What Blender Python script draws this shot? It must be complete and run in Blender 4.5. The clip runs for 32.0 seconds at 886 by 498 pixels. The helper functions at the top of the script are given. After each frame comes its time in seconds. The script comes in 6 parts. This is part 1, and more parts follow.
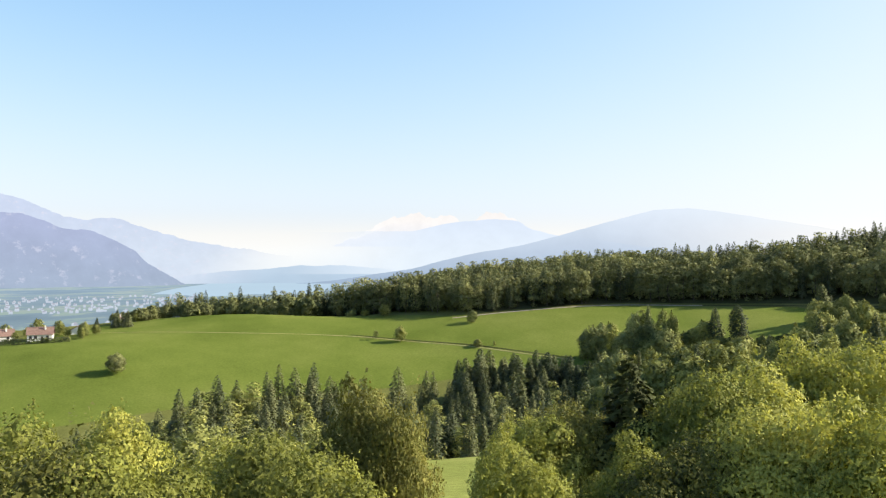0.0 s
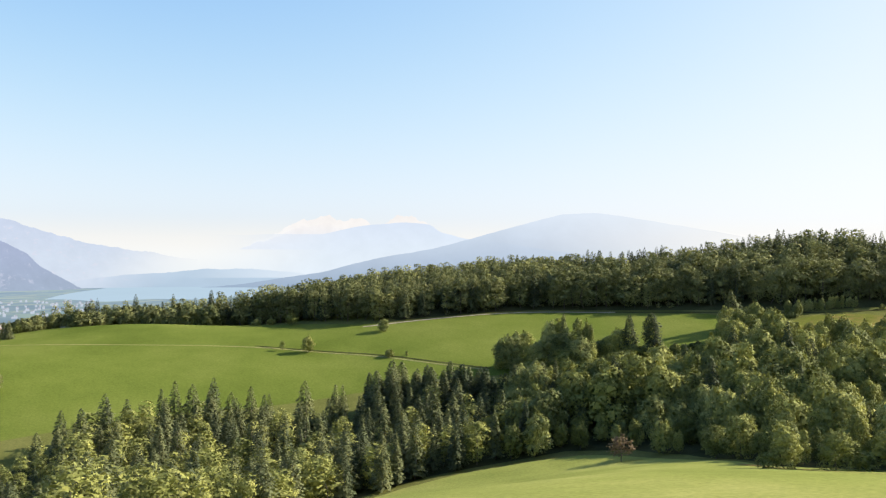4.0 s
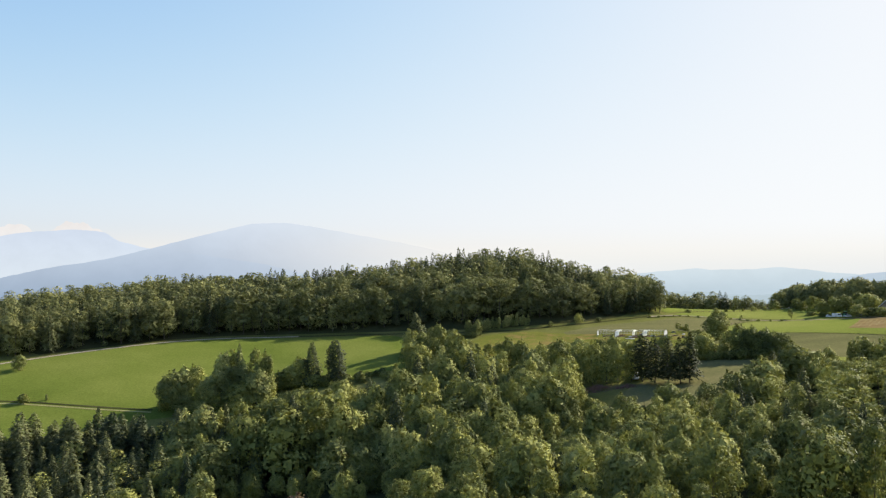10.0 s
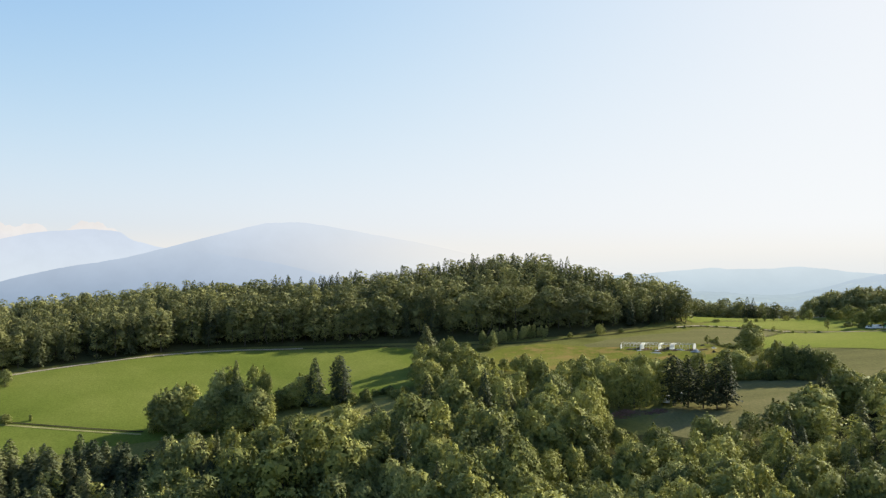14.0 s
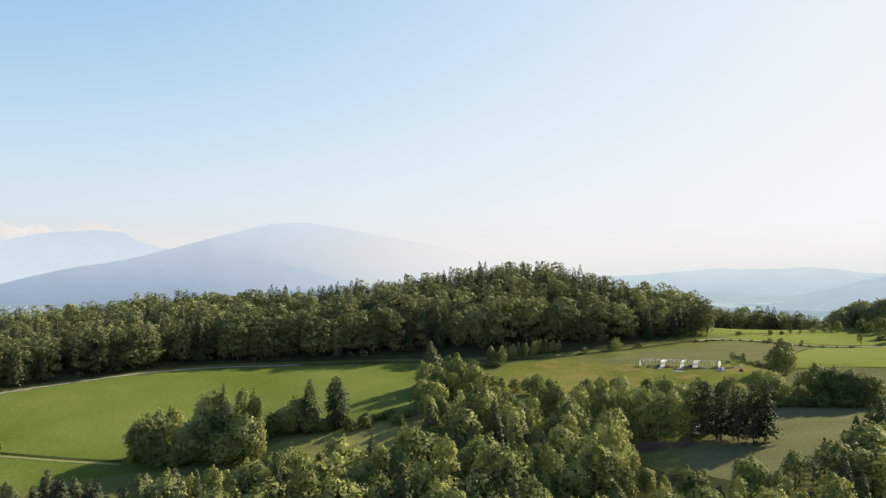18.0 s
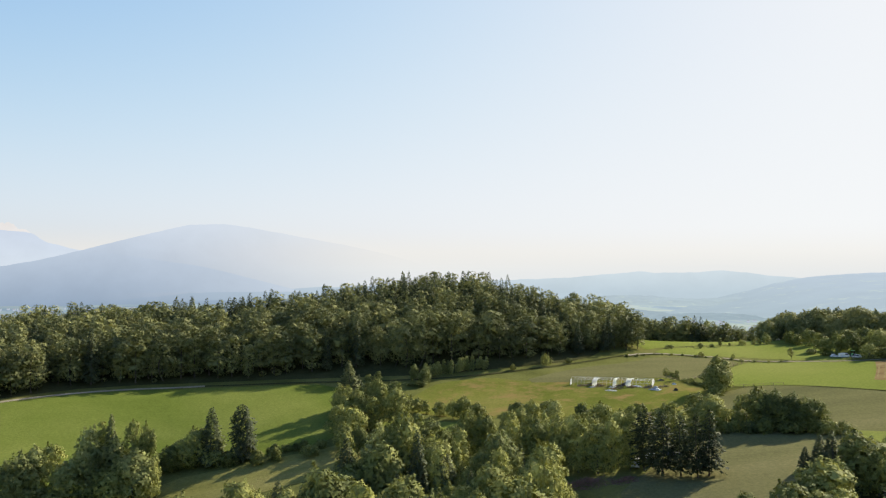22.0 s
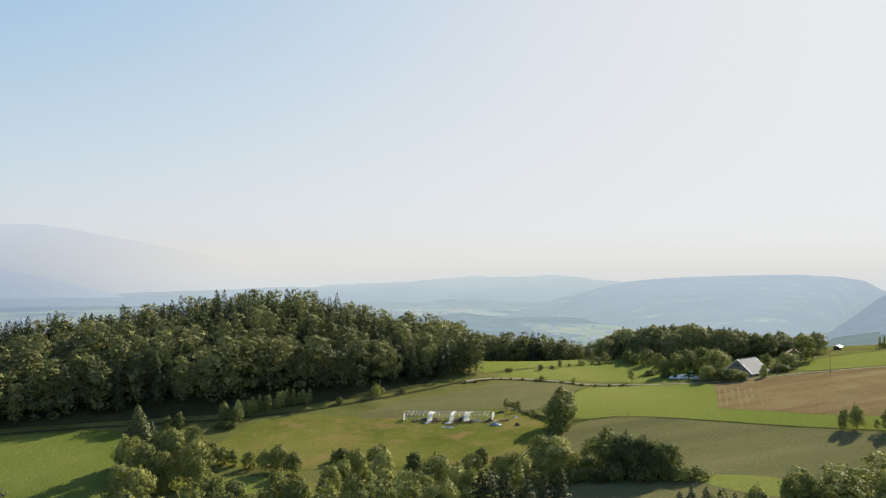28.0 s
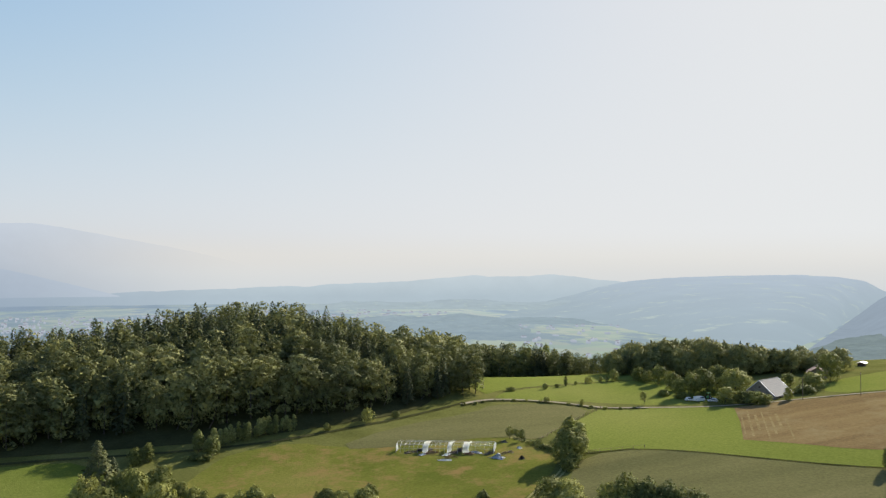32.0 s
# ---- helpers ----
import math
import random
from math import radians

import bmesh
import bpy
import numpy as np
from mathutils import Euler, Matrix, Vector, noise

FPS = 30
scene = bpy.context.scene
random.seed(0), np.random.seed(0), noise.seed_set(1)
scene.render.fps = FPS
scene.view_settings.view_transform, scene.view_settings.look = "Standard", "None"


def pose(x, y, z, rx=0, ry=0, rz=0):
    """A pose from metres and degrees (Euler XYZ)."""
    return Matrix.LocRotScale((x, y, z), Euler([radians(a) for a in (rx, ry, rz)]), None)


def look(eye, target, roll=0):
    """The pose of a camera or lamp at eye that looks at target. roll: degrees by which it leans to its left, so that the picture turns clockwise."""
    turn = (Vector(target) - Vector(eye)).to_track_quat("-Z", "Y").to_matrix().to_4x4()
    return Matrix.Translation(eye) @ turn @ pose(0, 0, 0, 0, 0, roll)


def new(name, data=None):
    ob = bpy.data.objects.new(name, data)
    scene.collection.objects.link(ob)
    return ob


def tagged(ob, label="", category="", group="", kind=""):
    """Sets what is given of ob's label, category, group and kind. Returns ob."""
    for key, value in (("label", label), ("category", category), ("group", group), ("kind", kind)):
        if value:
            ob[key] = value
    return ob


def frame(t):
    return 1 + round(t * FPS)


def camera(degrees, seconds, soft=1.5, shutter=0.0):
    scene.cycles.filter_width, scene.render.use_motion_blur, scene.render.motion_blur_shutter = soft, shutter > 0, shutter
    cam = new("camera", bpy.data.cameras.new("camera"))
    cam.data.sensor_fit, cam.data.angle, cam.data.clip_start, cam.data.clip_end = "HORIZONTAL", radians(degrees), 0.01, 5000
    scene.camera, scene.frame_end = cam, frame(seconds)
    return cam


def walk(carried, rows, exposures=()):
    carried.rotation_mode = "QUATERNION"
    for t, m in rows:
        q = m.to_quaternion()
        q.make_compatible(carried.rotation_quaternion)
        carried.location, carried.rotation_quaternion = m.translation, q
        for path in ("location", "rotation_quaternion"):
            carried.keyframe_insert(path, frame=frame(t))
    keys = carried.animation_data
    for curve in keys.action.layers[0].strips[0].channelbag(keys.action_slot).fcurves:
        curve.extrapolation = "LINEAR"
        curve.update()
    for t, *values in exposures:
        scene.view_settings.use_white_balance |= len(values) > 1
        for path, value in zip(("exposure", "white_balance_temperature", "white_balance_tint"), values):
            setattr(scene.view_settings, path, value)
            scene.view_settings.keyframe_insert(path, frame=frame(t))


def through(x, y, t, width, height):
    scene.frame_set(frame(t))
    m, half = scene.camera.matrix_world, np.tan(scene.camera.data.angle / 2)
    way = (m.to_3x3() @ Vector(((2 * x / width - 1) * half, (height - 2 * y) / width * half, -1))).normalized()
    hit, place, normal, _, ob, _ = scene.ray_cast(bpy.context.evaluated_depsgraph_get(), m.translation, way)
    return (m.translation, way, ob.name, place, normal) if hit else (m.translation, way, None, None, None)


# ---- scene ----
STOPS = 0.95
cam = camera(57.65, 32.0, soft=1.25)
PATH = [
    (0, (6.98, -63.41, 48.78), (-38.62, 25.58, 49.76), 0.05),
    (0.5, (6.43, -62.27, 48.73), (-39.25, 26.68, 49.76), 0.07),
    (1, (5.77, -60.98, 48.79), (-40.12, 27.86, 49.79), 0.07),
    (1.5, (4.91, -59.43, 49.08), (-40.94, 29.43, 50.12), 0.11),
    (2, (4.00, -57.70, 49.41), (-41.82, 31.17, 50.49), 0.12),
    (2.5, (3.00, -55.82, 49.74), (-42.84, 33.05, 50.83), 0.11),
    (4.5, (-0.47, -48.04, 50.92), (-27.31, 48.28, 52.53), 0.16),
    (5, (-1.01, -45.55, 51.16), (-17.54, 53.06, 53.04), 0.18),
    (5.5, (-1.49, -42.92, 51.58), (-10.46, 56.66, 53.61), 0.10),
    (6, (-1.70, -40.30, 52.10), (-3.46, 59.66, 54.28), -0.01),
    (6.5, (-1.83, -37.71, 52.69), (1.33, 62.21, 55.02), -0.06),
    (7, (-1.71, -35.16, 53.33), (3.37, 64.68, 55.81), 0.00),
    (7.5, (-1.54, -32.67, 53.97), (4.05, 67.14, 56.57), 0.01),
    (8, (-1.36, -29.99, 54.53), (3.64, 69.85, 57.06), -0.01),
    (8.5, (-1.09, -27.00, 55.03), (3.22, 72.87, 57.54), -0.05),
    (9, (-0.81, -23.92, 55.53), (2.35, 76.00, 58.09), -0.01),
    (9.5, (-0.88, -21.00, 56.12), (1.48, 78.94, 58.65), -0.06),
    (10, (-0.91, -18.09, 56.72), (0.73, 81.87, 59.26), -0.07),
    (10.5, (-0.89, -15.10, 57.21), (0.34, 84.86, 59.73), -0.08),
    (11, (-0.64, -12.06, 57.75), (0.22, 87.90, 60.29), -0.03),
    (11.5, (-0.43, -9.12, 58.23), (0.05, 90.85, 60.76), -0.03),
    (12, (-0.29, -6.09, 58.69), (-0.12, 93.88, 61.19), -0.04),
    (12.5, (-0.16, -3.03, 59.22), (-0.17, 96.94, 61.70), -0.05),
    (13, (0.00, 0.00, 60.00), (-0.01, 99.97, 62.46), -0.06),
    (13.5, (0.18, 3.24, 60.75), (0.13, 103.21, 63.17), -0.06),
    (14, (0.37, 6.46, 61.49), (0.21, 106.43, 63.85), -0.06),
    (14.5, (0.47, 9.69, 62.39), (0.25, 109.66, 64.71), -0.08),
    (16.5, (0.63, 22.13, 64.98), (0.10, 122.10, 67.30), -0.14),
    (17, (0.49, 25.28, 65.55), (-0.10, 125.25, 67.89), -0.12),
    (17.5, (0.45, 28.49, 66.06), (-0.25, 128.46, 68.39), -0.12),
    (18, (0.42, 31.73, 66.65), (-0.46, 131.70, 68.98), -0.12),
    (18.5, (0.54, 34.91, 67.20), (-0.54, 134.88, 69.53), -0.08),
    (19, (0.48, 38.05, 67.77), (-0.65, 138.02, 70.14), -0.05),
    (19.5, (0.36, 41.15, 68.35), (-0.83, 141.12, 70.73), -0.02),
    (20, (0.37, 44.13, 68.97), (-0.90, 144.10, 71.37), 0.02),
    (20.5, (0.63, 47.08, 69.56), (-0.82, 147.04, 71.98), 0.05),
    (21, (0.83, 50.03, 70.09), (-0.88, 149.99, 72.51), 0.04),
    (21.5, (1.24, 53.02, 70.62), (-0.76, 152.97, 73.12), 0.02),
    (22, (2.04, 56.04, 71.20), (10.50, 155.65, 73.77), 0.01),
    (22.5, (2.89, 59.05, 71.77), (22.29, 157.11, 74.46), -0.03),
    (23, (3.70, 62.12, 72.19), (32.02, 157.99, 74.97), -0.11),
    (23.5, (4.66, 65.59, 72.51), (38.21, 159.75, 75.38), -0.13),
    (24, (5.69, 68.92, 72.82), (38.66, 163.28, 75.78), -0.14),
    (24.5, (6.69, 71.95, 73.08), (38.09, 166.85, 76.10), -0.12),
    (25, (7.62, 74.79, 73.37), (37.24, 170.25, 76.53), -0.11),
    (25.5, (8.68, 77.59, 73.54), (37.53, 173.28, 76.87), -0.07),
    (27.5, (12.45, 90.02, 76.92), (41.02, 185.80, 80.01), 0.05),
    (28, (13.22, 93.36, 78.34), (41.17, 189.33, 81.29), 0.06),
    (28.5, (14.02, 96.61, 79.70), (41.61, 192.69, 82.52), 0.10),
    (29, (14.86, 99.85, 80.97), (42.29, 195.97, 83.72), 0.12),
    (29.5, (15.83, 103.12, 82.07), (43.12, 199.28, 84.80), 0.14),
    (30, (16.85, 106.55, 83.05), (44.07, 202.73, 85.83), 0.14),
    (30.5, (17.85, 110.03, 83.76), (45.20, 206.18, 86.58), 0.12),
    (31, (18.89, 113.38, 84.05), (46.66, 209.40, 86.86), 0.12),
    (31.5, (20.02, 116.54, 84.23), (48.04, 212.49, 87.03), 0.12),
    (32, (21.21, 119.62, 84.30), (49.39, 215.52, 87.06), 0.13),
]
walk(cam, [(t, look(eye, target, roll)) for t, eye, target, roll in PATH], [(0, STOPS + 0.36), (2.5, STOPS + 0.33), (6, STOPS + 0.26), (9, STOPS + 0.19), (13, STOPS + 0.15), (19, STOPS + 0.11), (23, STOPS + 0.09), (25, STOPS + 0.02), (28, STOPS - 0.08), (32, STOPS - 0.11)])

# ---- sky and sun ----
SUN_AZ, SUN_EL = 58.0, 30.0          # degrees right of +y, degrees above the horizon
world = bpy.data.worlds.new("sky")
scene.world = world
world.use_nodes = True
wn, wl = world.node_tree.nodes, world.node_tree.links
wn.clear()
sky = wn.new("ShaderNodeTexSky")
sky.sky_type, sky.sun_disc = "NISHITA", False
sky.sun_elevation, sky.sun_rotation = radians(SUN_EL), radians(SUN_AZ)
sky.air_density, sky.dust_density, sky.ozone_density, sky.altitude = 1.0, 2.2, 2.0, 600
w_bg, w_out = wn.new("ShaderNodeBackground"), wn.new("ShaderNodeOutputWorld")
w_bg.inputs["Strength"].default_value = 0.10
# Thin summer haze: the bright part of the sky spreads out and the rest is paler.
w_sq, w_low, w_one, w_div, w_tone = (wn.new("ShaderNodeVectorMath") for _ in range(5))
for node, op in ((w_sq, "MULTIPLY"), (w_low, "MULTIPLY"), (w_one, "ADD"), (w_div, "DIVIDE"), (w_tone, "MULTIPLY")):
    node.operation = op
w_low.inputs[1].default_value = (0.270, 0.262, 0.42)
w_one.inputs[1].default_value = (1, 1, 1)
w_tone.inputs[1].default_value = tuple(v * 10 / 2**STOPS for v in (0.872, 0.892, 0.900))
wl.new(sky.outputs[0], w_sq.inputs[0])
wl.new(sky.outputs[0], w_sq.inputs[1])
wl.new(w_sq.outputs[0], w_low.inputs[0])
wl.new(w_low.outputs[0], w_one.inputs[0])
wl.new(w_low.outputs[0], w_div.inputs[0])
wl.new(w_one.outputs[0], w_div.inputs[1])
wl.new(w_div.outputs[0], w_tone.inputs[0])
wl.new(w_tone.outputs[0], w_bg.inputs["Color"])
wl.new(w_bg.outputs[0], w_out.inputs["Surface"])
sun_data = bpy.data.lights.new("sun", "SUN")
sun_data.energy, sun_data.angle, sun_data.color = 4.4, radians(0.6), (1.0, 0.93, 0.8)
sun = new("sun", sun_data)
sun_dir = Vector((math.sin(radians(SUN_AZ)) * math.cos(radians(SUN_EL)), math.cos(radians(SUN_AZ)) * math.cos(radians(SUN_EL)), math.sin(radians(SUN_EL))))
sun.matrix_world = look((200, 300, 400), Vector((200, 300, 400)) - sun_dir)

# ---- materials ----


def shader(name):
    m = bpy.data.materials.new(name)
    m.use_nodes = True
    n, l = m.node_tree.nodes, m.node_tree.links
    return m, n, l, n["Principled BSDF"], n["Material Output"]


def ramp(n, l, fac, stops):
    r = n.new("ShaderNodeValToRGB")
    while len(r.color_ramp.elements) < len(stops):
        r.color_ramp.elements.new(0.5)
    for e, (at, c) in zip(r.color_ramp.elements, stops):
        e.position, e.color = at, (*c, 1)
    l.new(fac, r.inputs["Fac"])
    return r.outputs["Color"]


def noise_of(n, l, scale, detail=4.0, rough=0.6, vector=None, stretch=None):
    t = n.new("ShaderNodeTexNoise")
    t.inputs["Scale"].default_value, t.inputs["Detail"].default_value, t.inputs["Roughness"].default_value = scale, detail, rough
    if vector is None:
        vector = n.new("ShaderNodeNewGeometry").outputs["Position"]
    if stretch:
        mp = n.new("ShaderNodeMapping")
        mp.inputs["Scale"].default_value, mp.inputs["Rotation"].default_value = stretch[0], (0, 0, radians(stretch[1]))
        l.new(vector, mp.inputs["Vector"])
        vector = mp.outputs["Vector"]
    l.new(vector, t.inputs["Vector"])
    return t.outputs["Fac"]


def mix(n, l, kind, fac, a, b):
    x = n.new("ShaderNodeMixRGB")
    x.blend_type = kind
    for socket, v in zip(x.inputs, (fac, a, b)):
        if isinstance(v, (int, float)):
            socket.default_value = v
        elif isinstance(v, tuple):
            socket.default_value = (*v, 1)
        else:
            l.new(v, socket)
    return x.outputs["Color"]


def plain(name, c, rough=0.7, metal=0.0, vary=0.25, scale=1.5, bump=0.2):
    """A painted, wooden, stone or metal surface: stains at two scales, and fine relief."""
    m, n, l, b, _ = shader(name)
    big, fine = noise_of(n, l, scale * 0.25, 3), noise_of(n, l, scale * 4, 5)
    lo, hi = tuple(v * (1 - vary) for v in c), tuple(min(1, v * (1 + vary)) for v in c)
    col = mix(n, l, "MIX", 0.45, ramp(n, l, big, [(0.3, lo), (0.7, hi)]), ramp(n, l, fine, [(0.3, lo), (0.7, hi)]))
    l.new(col, b.inputs["Base Color"])
    b.inputs["Roughness"].default_value, b.inputs["Metallic"].default_value = rough, metal
    if bump:
        bp = n.new("ShaderNodeBump")
        bp.inputs["Strength"].default_value, bp.inputs["Distance"].default_value = bump, 0.02
        l.new(fine, bp.inputs["Height"])
        l.new(bp.outputs[0], b.inputs["Normal"])
    return m


def leaves(name, dark, mid, light, through=0.3, glow=(1.15, 1.15, 0.85), gloss=0.3, per_tree=0.11):
    """Foliage: every clump differs a little, every tree differs more; some light comes through."""
    m, n, l, b, out = shader(name)
    geo, obj = n.new("ShaderNodeNewGeometry"), n.new("ShaderNodeObjectInfo")
    cell, flat = n.new("ShaderNodeTexVoronoi"), n.new("ShaderNodeMapping")
    flat.inputs["Scale"].default_value = (1, 1, 0.25)
    cell.inputs["Scale"].default_value = per_tree
    l.new(geo.outputs["Position"], flat.inputs["Vector"])
    l.new(flat.outputs["Vector"], cell.inputs["Vector"])
    own = n.new("ShaderNodeSeparateColor")
    l.new(cell.outputs["Color"], own.inputs["Color"])
    add, add2 = n.new("ShaderNodeMath"), n.new("ShaderNodeMath")
    add.operation = add2.operation = "MULTIPLY_ADD"
    l.new(obj.outputs["Random"], add.inputs[0])
    add.inputs[1].default_value = 0.30
    l.new(noise_of(n, l, 0.05, 3.0, 0.6), add.inputs[2])
    l.new(own.outputs["Red"], add2.inputs[0])
    add2.inputs[1].default_value = 0.36
    l.new(add.outputs[0], add2.inputs[2])
    tone = ramp(n, l, add2.outputs[0], [(0.42, dark), (0.78, mid), (1.0, light)])
    isle = ramp(n, l, geo.outputs["Random Per Island"], [(0.0, (0.80, 0.81, 0.82)), (0.55, (0.98, 0.98, 0.98)), (1.0, (1.22, 1.20, 1.12))])
    col = mix(n, l, "MULTIPLY", 1.0, tone, isle)
    l.new(col, b.inputs["Base Color"])
    b.inputs["Roughness"].default_value, b.inputs["Specular IOR Level"].default_value = 0.62, gloss
    tr, mx = n.new("ShaderNodeBsdfTranslucent"), n.new("ShaderNodeMixShader")
    l.new(mix(n, l, "MULTIPLY", 1.0, col, glow), tr.inputs["Color"])
    mx.inputs[0].default_value = through
    l.new(b.outputs[0], mx.inputs[1])
    l.new(tr.outputs[0], mx.inputs[2])
    l.new(mx.outputs[0], out.inputs["Surface"])
    return m


def turf(name, low, mid, high, patch=0.03, stretch=None, bump=0.5, fleck=None):
    """Grass or crops: broad tone changes, mowing or sowing streaks, blades."""
    m, n, l, b, _ = shader(name)
    broad = noise_of(n, l, patch, 4, 0.55, stretch=stretch)
    fine = noise_of(n, l, 1.1, 6, 0.7)
    col = ramp(n, l, broad, [(0.3, low), (0.5, mid), (0.72, high)])
    col = mix(n, l, "MULTIPLY", 0.75, col, ramp(n, l, fine, [(0.25, (0.6, 0.62, 0.55)), (0.7, (1.2, 1.18, 1.1))]))
    if fleck:
        col = mix(n, l, "MIX", ramp(n, l, noise_of(n, l, 0.07, 6, 0.75), [(0.50, (0, 0, 0)), (0.66, (0.85, 0.85, 0.85))]), col, fleck)
    l.new(col, b.inputs["Base Color"])
    b.inputs["Roughness"].default_value, b.inputs["Specular IOR Level"].default_value = 1.0, 0.0
    bp = n.new("ShaderNodeBump")
    bp.inputs["Strength"].default_value, bp.inputs["Distance"].default_value = bump, 0.35
    l.new(fine, bp.inputs["Height"])
    l.new(bp.outputs[0], b.inputs["Normal"])
    return m


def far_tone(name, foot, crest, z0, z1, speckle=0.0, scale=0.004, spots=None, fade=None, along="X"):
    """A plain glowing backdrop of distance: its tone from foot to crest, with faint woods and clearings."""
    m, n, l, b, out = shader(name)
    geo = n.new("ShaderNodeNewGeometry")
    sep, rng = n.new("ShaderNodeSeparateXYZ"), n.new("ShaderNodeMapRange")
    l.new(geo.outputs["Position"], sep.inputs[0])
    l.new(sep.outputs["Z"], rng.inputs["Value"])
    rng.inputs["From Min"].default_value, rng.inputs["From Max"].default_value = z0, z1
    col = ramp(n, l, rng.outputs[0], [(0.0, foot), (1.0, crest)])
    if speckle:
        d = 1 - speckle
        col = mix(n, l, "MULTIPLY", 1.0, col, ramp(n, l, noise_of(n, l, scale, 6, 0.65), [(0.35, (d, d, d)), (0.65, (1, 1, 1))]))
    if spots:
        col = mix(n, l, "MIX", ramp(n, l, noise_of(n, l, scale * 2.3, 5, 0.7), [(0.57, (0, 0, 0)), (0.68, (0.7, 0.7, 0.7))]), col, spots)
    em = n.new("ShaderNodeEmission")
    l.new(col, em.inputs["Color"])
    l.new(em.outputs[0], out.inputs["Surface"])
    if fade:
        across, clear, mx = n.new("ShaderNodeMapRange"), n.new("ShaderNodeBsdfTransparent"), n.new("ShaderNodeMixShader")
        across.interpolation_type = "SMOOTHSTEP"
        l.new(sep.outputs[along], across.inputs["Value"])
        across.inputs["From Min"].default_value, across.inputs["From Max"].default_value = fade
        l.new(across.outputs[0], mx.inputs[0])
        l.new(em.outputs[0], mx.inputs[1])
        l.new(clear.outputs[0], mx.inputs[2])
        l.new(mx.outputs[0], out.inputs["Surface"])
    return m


M = {}
M["broad"] = leaves("broad_leaves", (0.081, 0.097, 0.034), (0.194, 0.203, 0.061), (0.305, 0.303, 0.090), 0.20, gloss=0.05)
# Leaves of the far woods: darks lifted and bluer, haze put into the colour.
M["hazed_leaf"] = leaves("hazed_leaves", (0.098, 0.108, 0.050), (0.192, 0.196, 0.079), (0.282, 0.274, 0.108), 0.20, gloss=0.05, per_tree=0.09)
M["hedge"] = leaves("hedge_leaves", (0.066, 0.080, 0.034), (0.128, 0.140, 0.056), (0.196, 0.200, 0.078), 0.20, gloss=0.05)
M["near"] = leaves("near_leaves", (0.090, 0.100, 0.024), (0.262, 0.268, 0.055), (0.430, 0.412, 0.094), 0.34, gloss=0.10, per_tree=0.4)
M["near_dark"] = leaves("dark_leaves", (0.050, 0.054, 0.014), (0.132, 0.130, 0.031), (0.246, 0.226, 0.056), 0.28, gloss=0.10, per_tree=0.4)
M["needles"] = leaves("needles", (0.052, 0.065, 0.037), (0.095, 0.110, 0.057), (0.161, 0.171, 0.077), 0.25, gloss=0.06)
M["near_needles"] = leaves("near_needles", (0.034, 0.040, 0.016), (0.055, 0.064, 0.022), (0.110, 0.116, 0.036), 0.25, gloss=0.05, per_tree=0.4)
M["pine_needles"] = leaves("pine_needles", (0.028, 0.034, 0.017), (0.046, 0.054, 0.026), (0.080, 0.086, 0.040), 0.15, gloss=0.04)
M["rust"] = leaves("rusty_leaves", (0.110, 0.080, 0.050), (0.150, 0.108, 0.064), (0.190, 0.135, 0.078), gloss=0.1)
M["silver"] = leaves("grey_green_leaves", (0.092, 0.106, 0.039), (0.196, 0.209, 0.073), (0.336, 0.338, 0.121), 0.20, gloss=0.05)
M["bark"] = plain("bark", (0.085, 0.068, 0.050), 0.9, vary=0.4, scale=3)
M["meadow"] = turf("meadow_grass", (0.090, 0.117, 0.022), (0.120, 0.148, 0.030), (0.166, 0.182, 0.045), 0.018)
M["near_meadow"] = turf("hill_meadow_grass", (0.176, 0.199, 0.050), (0.231, 0.247, 0.067), (0.291, 0.290, 0.092), 0.03)
M["pasture"] = turf("pasture_grass", (0.097, 0.114, 0.022), (0.141, 0.146, 0.032), (0.188, 0.168, 0.050), 0.03, fleck=(0.235, 0.150, 0.062))
M["fallow"] = turf("fallow_grass", (0.111, 0.109, 0.048), (0.141, 0.134, 0.058), (0.174, 0.158, 0.073), 0.02, ((0.4, 3, 1), -35))
M["hay"] = turf("mown_hay_grass", (0.146, 0.141, 0.040), (0.189, 0.178, 0.056), (0.234, 0.206, 0.076), 0.03, ((1, 4, 1), 10))
M["lush"] = turf("lush_grass", (0.129, 0.155, 0.032), (0.164, 0.187, 0.043), (0.203, 0.213, 0.059), 0.012)
M["stubble"] = turf("stubble_field_earth", (0.157, 0.110, 0.054), (0.196, 0.138, 0.067), (0.235, 0.174, 0.085), 0.02, ((0.5, 6, 1), -38), fleck=(0.23, 0.18, 0.09))
M["floor"] = turf("woodland_floor", (0.042, 0.044, 0.019), (0.060, 0.061, 0.026), (0.082, 0.078, 0.035), 0.06)
M["rough"] = turf("rough_grass", (0.091, 0.096, 0.029), (0.128, 0.131, 0.040), (0.163, 0.156, 0.055), 0.05)
M["dry"] = turf("dry_grass", (0.190, 0.123, 0.050), (0.241, 0.168, 0.069), (0.224, 0.202, 0.067), 0.15)
M["worn"] = turf("worn_pale_grass", (0.224, 0.213, 0.084), (0.280, 0.258, 0.112), (0.336, 0.302, 0.146), 0.1)
M["straw"] = turf("straw_rows", (0.185, 0.135, 0.064), (0.235, 0.180, 0.088), (0.300, 0.240, 0.122), 0.25, ((5, 0.4, 1), -35))
M["white"] = plain("weathered_white_sheet", (0.74, 0.74, 0.72), 0.5, vary=0.12, scale=2)
M["sheeting"] = leaves("torn_plastic_sheeting", (0.72, 0.72, 0.70), (0.78, 0.78, 0.76), (0.84, 0.84, 0.82), 0.5, (0.95, 0.95, 0.95))
